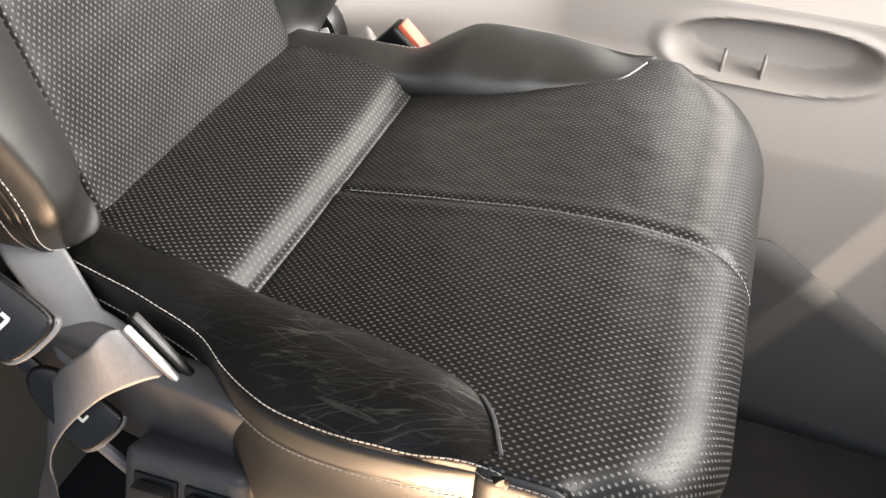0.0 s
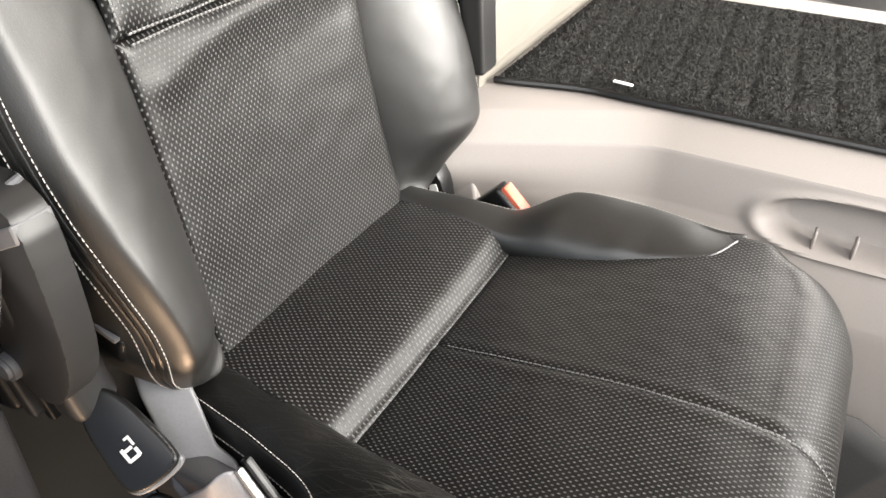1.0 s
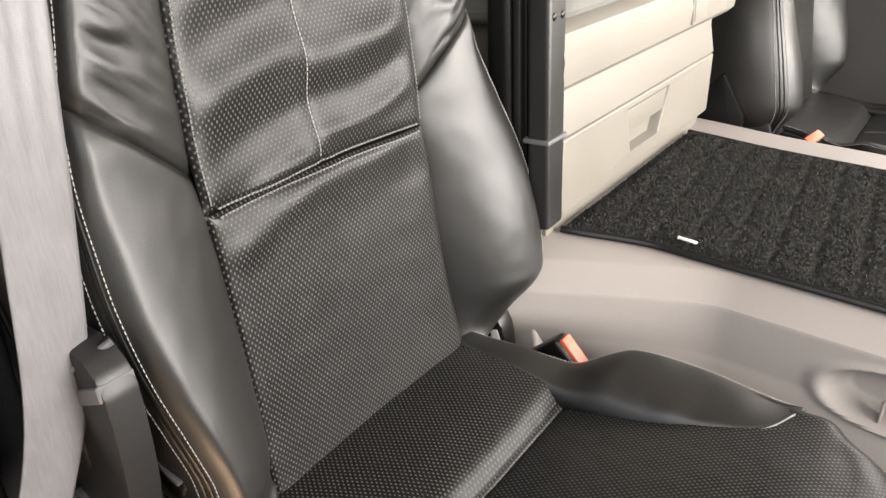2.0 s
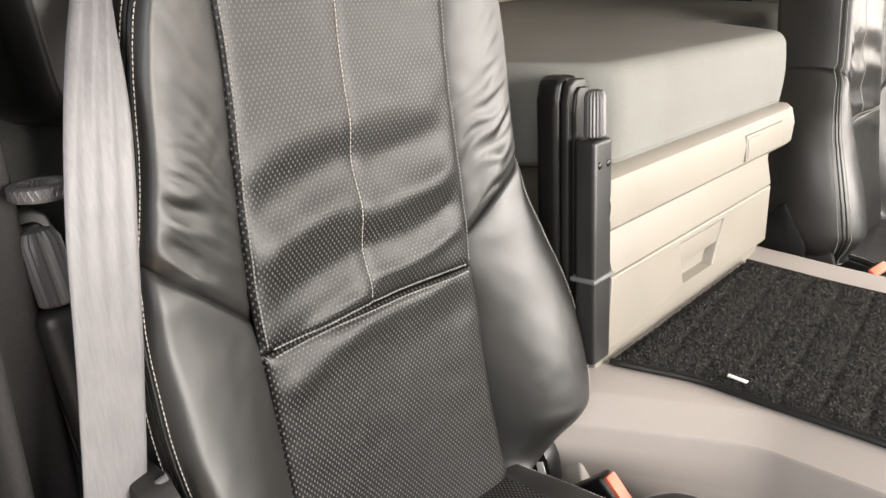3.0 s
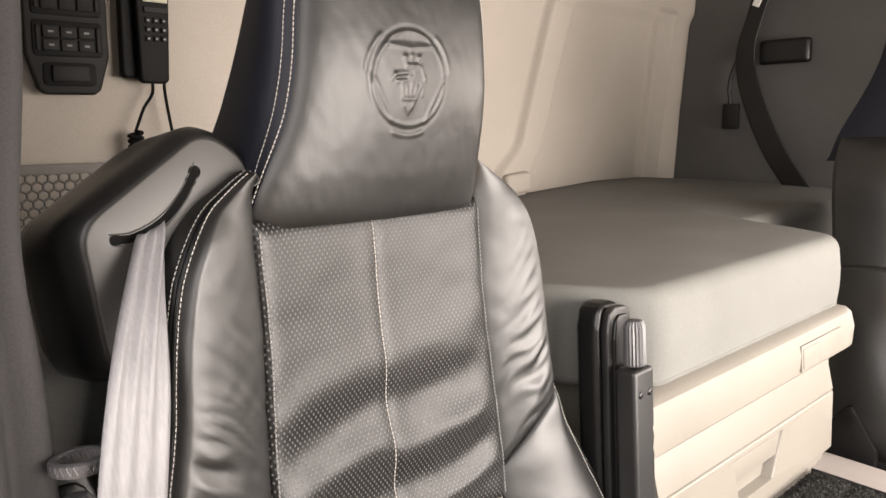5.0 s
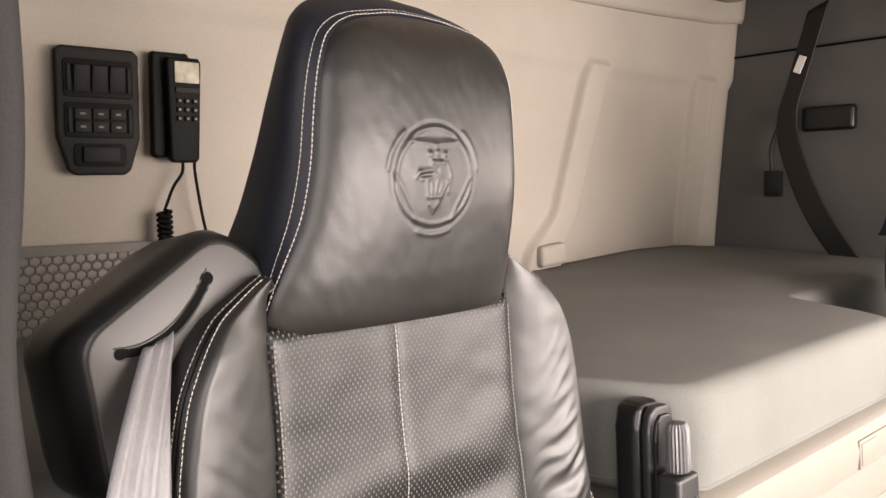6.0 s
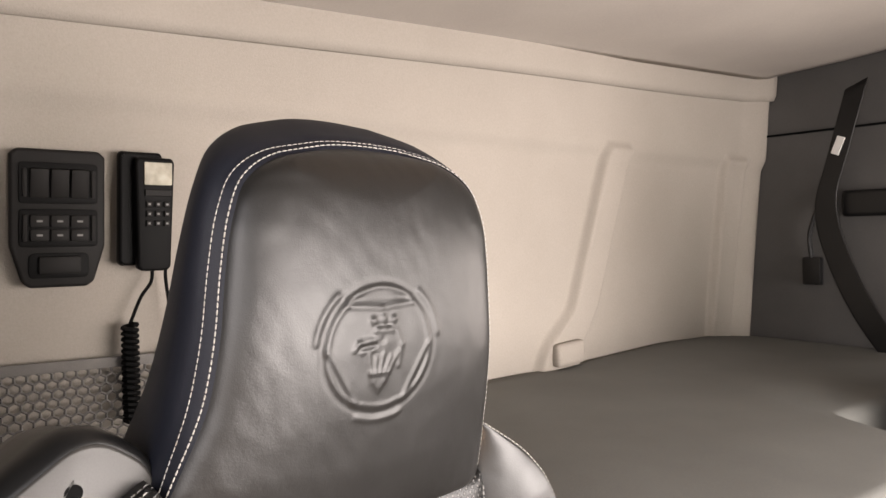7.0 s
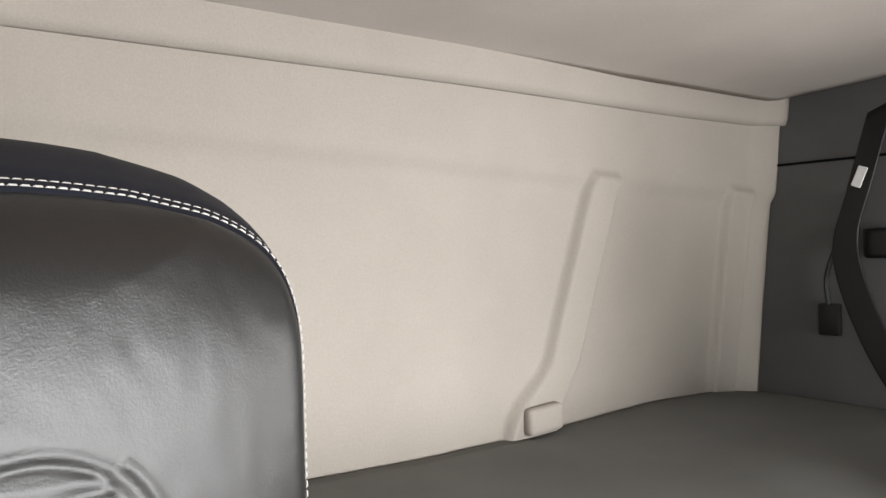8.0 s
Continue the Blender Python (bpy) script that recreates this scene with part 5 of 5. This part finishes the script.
for k, lab in ((2, "lower seam piping"),):
    bm = bmesh.new()
    tube(bm, [r[k] for r in rows[1:-1]], 0.0012, 6)
    part("seam_piping", bm, MATTRESS, mattress, lab)

# ---- rear wall fittings ----
panel = thing("switch_panel", "black control panel with rocker switches on the beige rear wall", "control panel")
PX = wall_x(1.43) + 0.012
mp = Matrix.Translation((PX, 0.698, 1.434)) @ Matrix(((0, 0, 1, 0), (1, 0, 0, 0), (0, 1, 0, 0), (0, 0, 0, 1))) @ pose(0, 0, 0, 4.0, 0, 0)
outline = [(-0.054, 0.100), (0.054, 0.100), (0.063, 0.092), (0.063, -0.038), (0.048, -0.090), (0.038, -0.098), (-0.038, -0.098), (-0.048, -0.090), (-0.063, -0.038), (-0.063, 0.092)]
body = part("panel_body", prism(outline, 0.014, mp, 0.005, 3), PANEL_PLASTIC, panel)
for cy, h in ((0.052, 0.052), (-0.012, 0.048)):
    part("switch_bezel", prism(rounded(0.104, h + 0.006, 0.006), 0.004, mp @ pose(0, cy, 0.013), 0.0015, 2), MATT_BLACK, body)
for k in range(3):
    part("rocker_switch", boxes(((0.0240, 0.042, 0.012), mp @ pose((k - 1) * 0.0265, 0.052, 0.017, 9, 0, 0), 0.003, 2)), PANEL_PLASTIC, body)
for k in range(3):
    for r in range(2):
        b = part("push_button", boxes(((0.0240, 0.0175, 0.008), mp @ pose((k - 1) * 0.0265, -0.002 - 0.020 * r, 0.017, 0, 0, 0), 0.002, 2)), PANEL_PLASTIC, body)
        part("symbol", boxes(((0.008, 0.003, 0.0008), mp @ pose((k - 1) * 0.0265, -0.002 - 0.020 * r, 0.0213), 0.0003, 1)), THREAD_DARK, b)
for cy, h in ((0.052, 0.040), (-0.012, 0.038)):
    for k in (-1, 1):
        part("end_block", boxes(((0.006, h, 0.009), mp @ pose(k * 0.0450, cy, 0.016), 0.002, 2)), PANEL_PLASTIC, body)
part("lower_recess", prism(rounded(0.080, 0.036, 0.008), 0.003, mp @ pose(0, -0.066, 0.0135), 0.0015, 2), MATT_BLACK, body)
part("lower_cover", boxes(((0.056, 0.026, 0.010), mp @ pose(0, -0.065, 0.0175), 0.004, 2)), PANEL_PLASTIC, body)

phone = thing("remote_handset", "black wired remote handset with pale display in a wall cradle", "handset")
mh = Matrix.Translation((wall_x(1.44) + 0.012, 0.822, 1.447)) @ Matrix(((0, 0, 1, 0), (1, 0, 0, 0), (0, 1, 0, 0), (0, 0, 0, 1))) @ pose(0, 0, 0, 4.0, 0, 0) @ Matrix.Diagonal((0.86, 1, 1, 1))
part("cradle", prism(rounded(0.074, 0.172, 0.008), 0.018, mh @ pose(-0.012, 0.004, 0), 0.005, 3), MATT_BLACK, phone)
hs = part("handset_body", prism([(-0.030, 0.086), (0.030, 0.086), (0.034, 0.078), (0.029, -0.080), (0.022, -0.086), (-0.022, -0.086), (-0.029, -0.080), (-0.034, 0.078)], 0.020, mh @ pose(0.006, -0.004, 0.016), 0.005, 3), MATT_BLACK, phone)
part("display", prism(rounded(0.048, 0.034, 0.002), 0.0015, mh @ pose(0.010, 0.058, 0.0375), 0.0004, 1), SCREEN, hs, "pale mottled display")
for r in range(3):
    for k in range(3):
        kb = part("key", boxes(((0.010, 0.009, 0.003), mh @ pose(0.010 + (k - 1) * 0.0155, 0.012 - 0.0145 * r, 0.0385), 0.001, 1)), PANEL_PLASTIC, hs)
        part("key_mark", boxes(((0.004, 0.003, 0.0006), mh @ pose(0.010 + (k - 1) * 0.0155, 0.012 - 0.0145 * r, 0.0402), 0.0002, 1)), THREAD_DARK, kb)
part("menu_bar", boxes(((0.046, 0.010, 0.003), mh @ pose(0.010, 0.029, 0.0385), 0.001, 1)), PANEL_PLASTIC, hs)
for n, (ya, yb, ze, yc2) in enumerate(((0.826, 0.796, 1.275, 0.796), (0.848, 0.868, 1.235, 0.868))):
    cord = bmesh.new()
    wx = wall_x(1.3) + 0.028
    tube(cord, spline([(wx + 0.012, ya, 1.37), (wx + 0.01, ya, 1.34), (wx + 0.006, (ya + yb) / 2, ze + 0.04), (wx, yb, ze)], 24), 0.0028, 8)
    coil = [Vector((wx + 0.010 * math.cos(t * 0.9), yb + 0.010 * math.sin(t * 0.9), ze - t * 0.00125)) for t in range(0, 120)]
    tube(cord, coil, 0.0042, 6)
    part("coiled_cord", cord, MATT_BLACK, phone, "black coiled cord")

net = thing("storage_net", "grey meshed storage net low on the rear wall", "net")
bm = bmesh.new()
NX = wall_x(1.15) + 0.022
cell_w, cell_h = 0.0165, 0.0135
for r in range(11):
    for c in range(24):
        cy = 0.50 + c * cell_w + (cell_w / 2 if r % 2 else 0)
        cz = 1.215 - 0.010 - r * cell_h
        pts = [Vector((NX, cy + cell_w * 0.5 * a, cz + cell_h * 0.66 * b)) for a, b in ((-1, 0.45), (0, 1), (1, 0.45), (1, -0.45))]
        tube(bm, pts, 0.0023, 4, cap=False)
part("mesh", bm, NET, net)
part("net_hem", boxes(((0.006, 0.42, 0.016), pose(NX, 0.70, 1.218, -0.8, 0, 0), 0.002, 2)), NET, net, "grey hem band")

clip = thing("wall_strap_bracket", "beige moulded bracket at the foot of the wall rib", "bracket")
part("bracket", boxes(((0.03, 0.095, 0.055), pose(wall_x(1.12) + 0.022, 1.80, 1.124, 4, 0, 0), 0.013, 4)), WALL_CLOTH, clip)

# ---- curtain by the door pillar ----
curtain = thing("curtain", "dark grey cab curtain gathered beside the door pillar", "curtain")
rows = []
for j in range(60):
    z = 0.35 + 1.55 * j / 59
    pinch = 1 - 0.12 * math.exp(-(((z - 1.19) / 0.08) ** 2))
    row = []
    for i in range(64):
        a = 2 * math.pi * i / 64
        r = (0.055 + 0.014 * math.sin(a * 6 + z * 2) + 0.008 * ns(math.cos(a), math.sin(a), z, 2)) * pinch
        row.append(Vector((-0.475 + r * 1.2 * math.cos(a), 0.372 + 0.010 * smooth01((z - 1.2) / 0.2) + r * 0.85 * math.sin(a), z)))
    rows.append(row)
sheet("curtain_cloth", rows, CURTAIN, curtain, close=True)

# ---- far side wall fittings ----
strap = thing("far_seat_belt", "black seat belt strap hanging on the far pillar", "seat belt")
sheet("strap", belt_strip(spline([(-0.865, FAR_Y - 0.05, 1.80), (-0.910, FAR_Y - 0.06, 1.62), (-0.945, FAR_Y - 0.06, 1.48), (-0.915, FAR_Y - 0.06, 1.34), (-0.835, FAR_Y - 0.07, 1.18), (-0.72, FAR_Y - 0.07, 1.02)], 40), [Vector((1, 0, 0.4))] * 40, 0.064), BLACK_PLASTIC, strap, thick=0.002)
plug = thing("socket", "small black socket with cable on the far wall", "socket")
part("socket_body", boxes(((0.052, 0.022, 0.080), pose(-1.005, FAR_Y - 0.012, 1.292), 0.006, 2)), BLACK_PLASTIC, plug)
bm = bmesh.new()
tube(bm, spline([(-1.005, FAR_Y - 0.015, 1.32), (-1.008, FAR_Y - 0.02, 1.40), (-0.975, FAR_Y - 0.02, 1.50), (-0.94, FAR_Y - 0.02, 1.60)], 24), 0.007, 8)
part("cable", bm, BLACK_PLASTIC, plug)
part("belt_label", boxes(((0.022, 0.004, 0.05), pose(-0.908, FAR_Y - 0.066, 1.637, 0, 22, 0), 0.001, 1)), WHITE_PRINT, strap, "white belt label")
adj = thing("belt_height_adjuster", "black belt height adjuster on the far pillar", "belt adjuster")
part("adjuster_body", boxes(((0.15, 0.03, 0.072), pose(-0.842, FAR_Y - 0.018, 1.480), 0.012, 3)), BLACK_PLASTIC, adj)
slab("trim_far_seam", (0.80, 0.006, 0.006), pose(-0.80, FAR_Y - 0.0005, 1.692), HOLE, "dark seam across the far side wall", "trim")
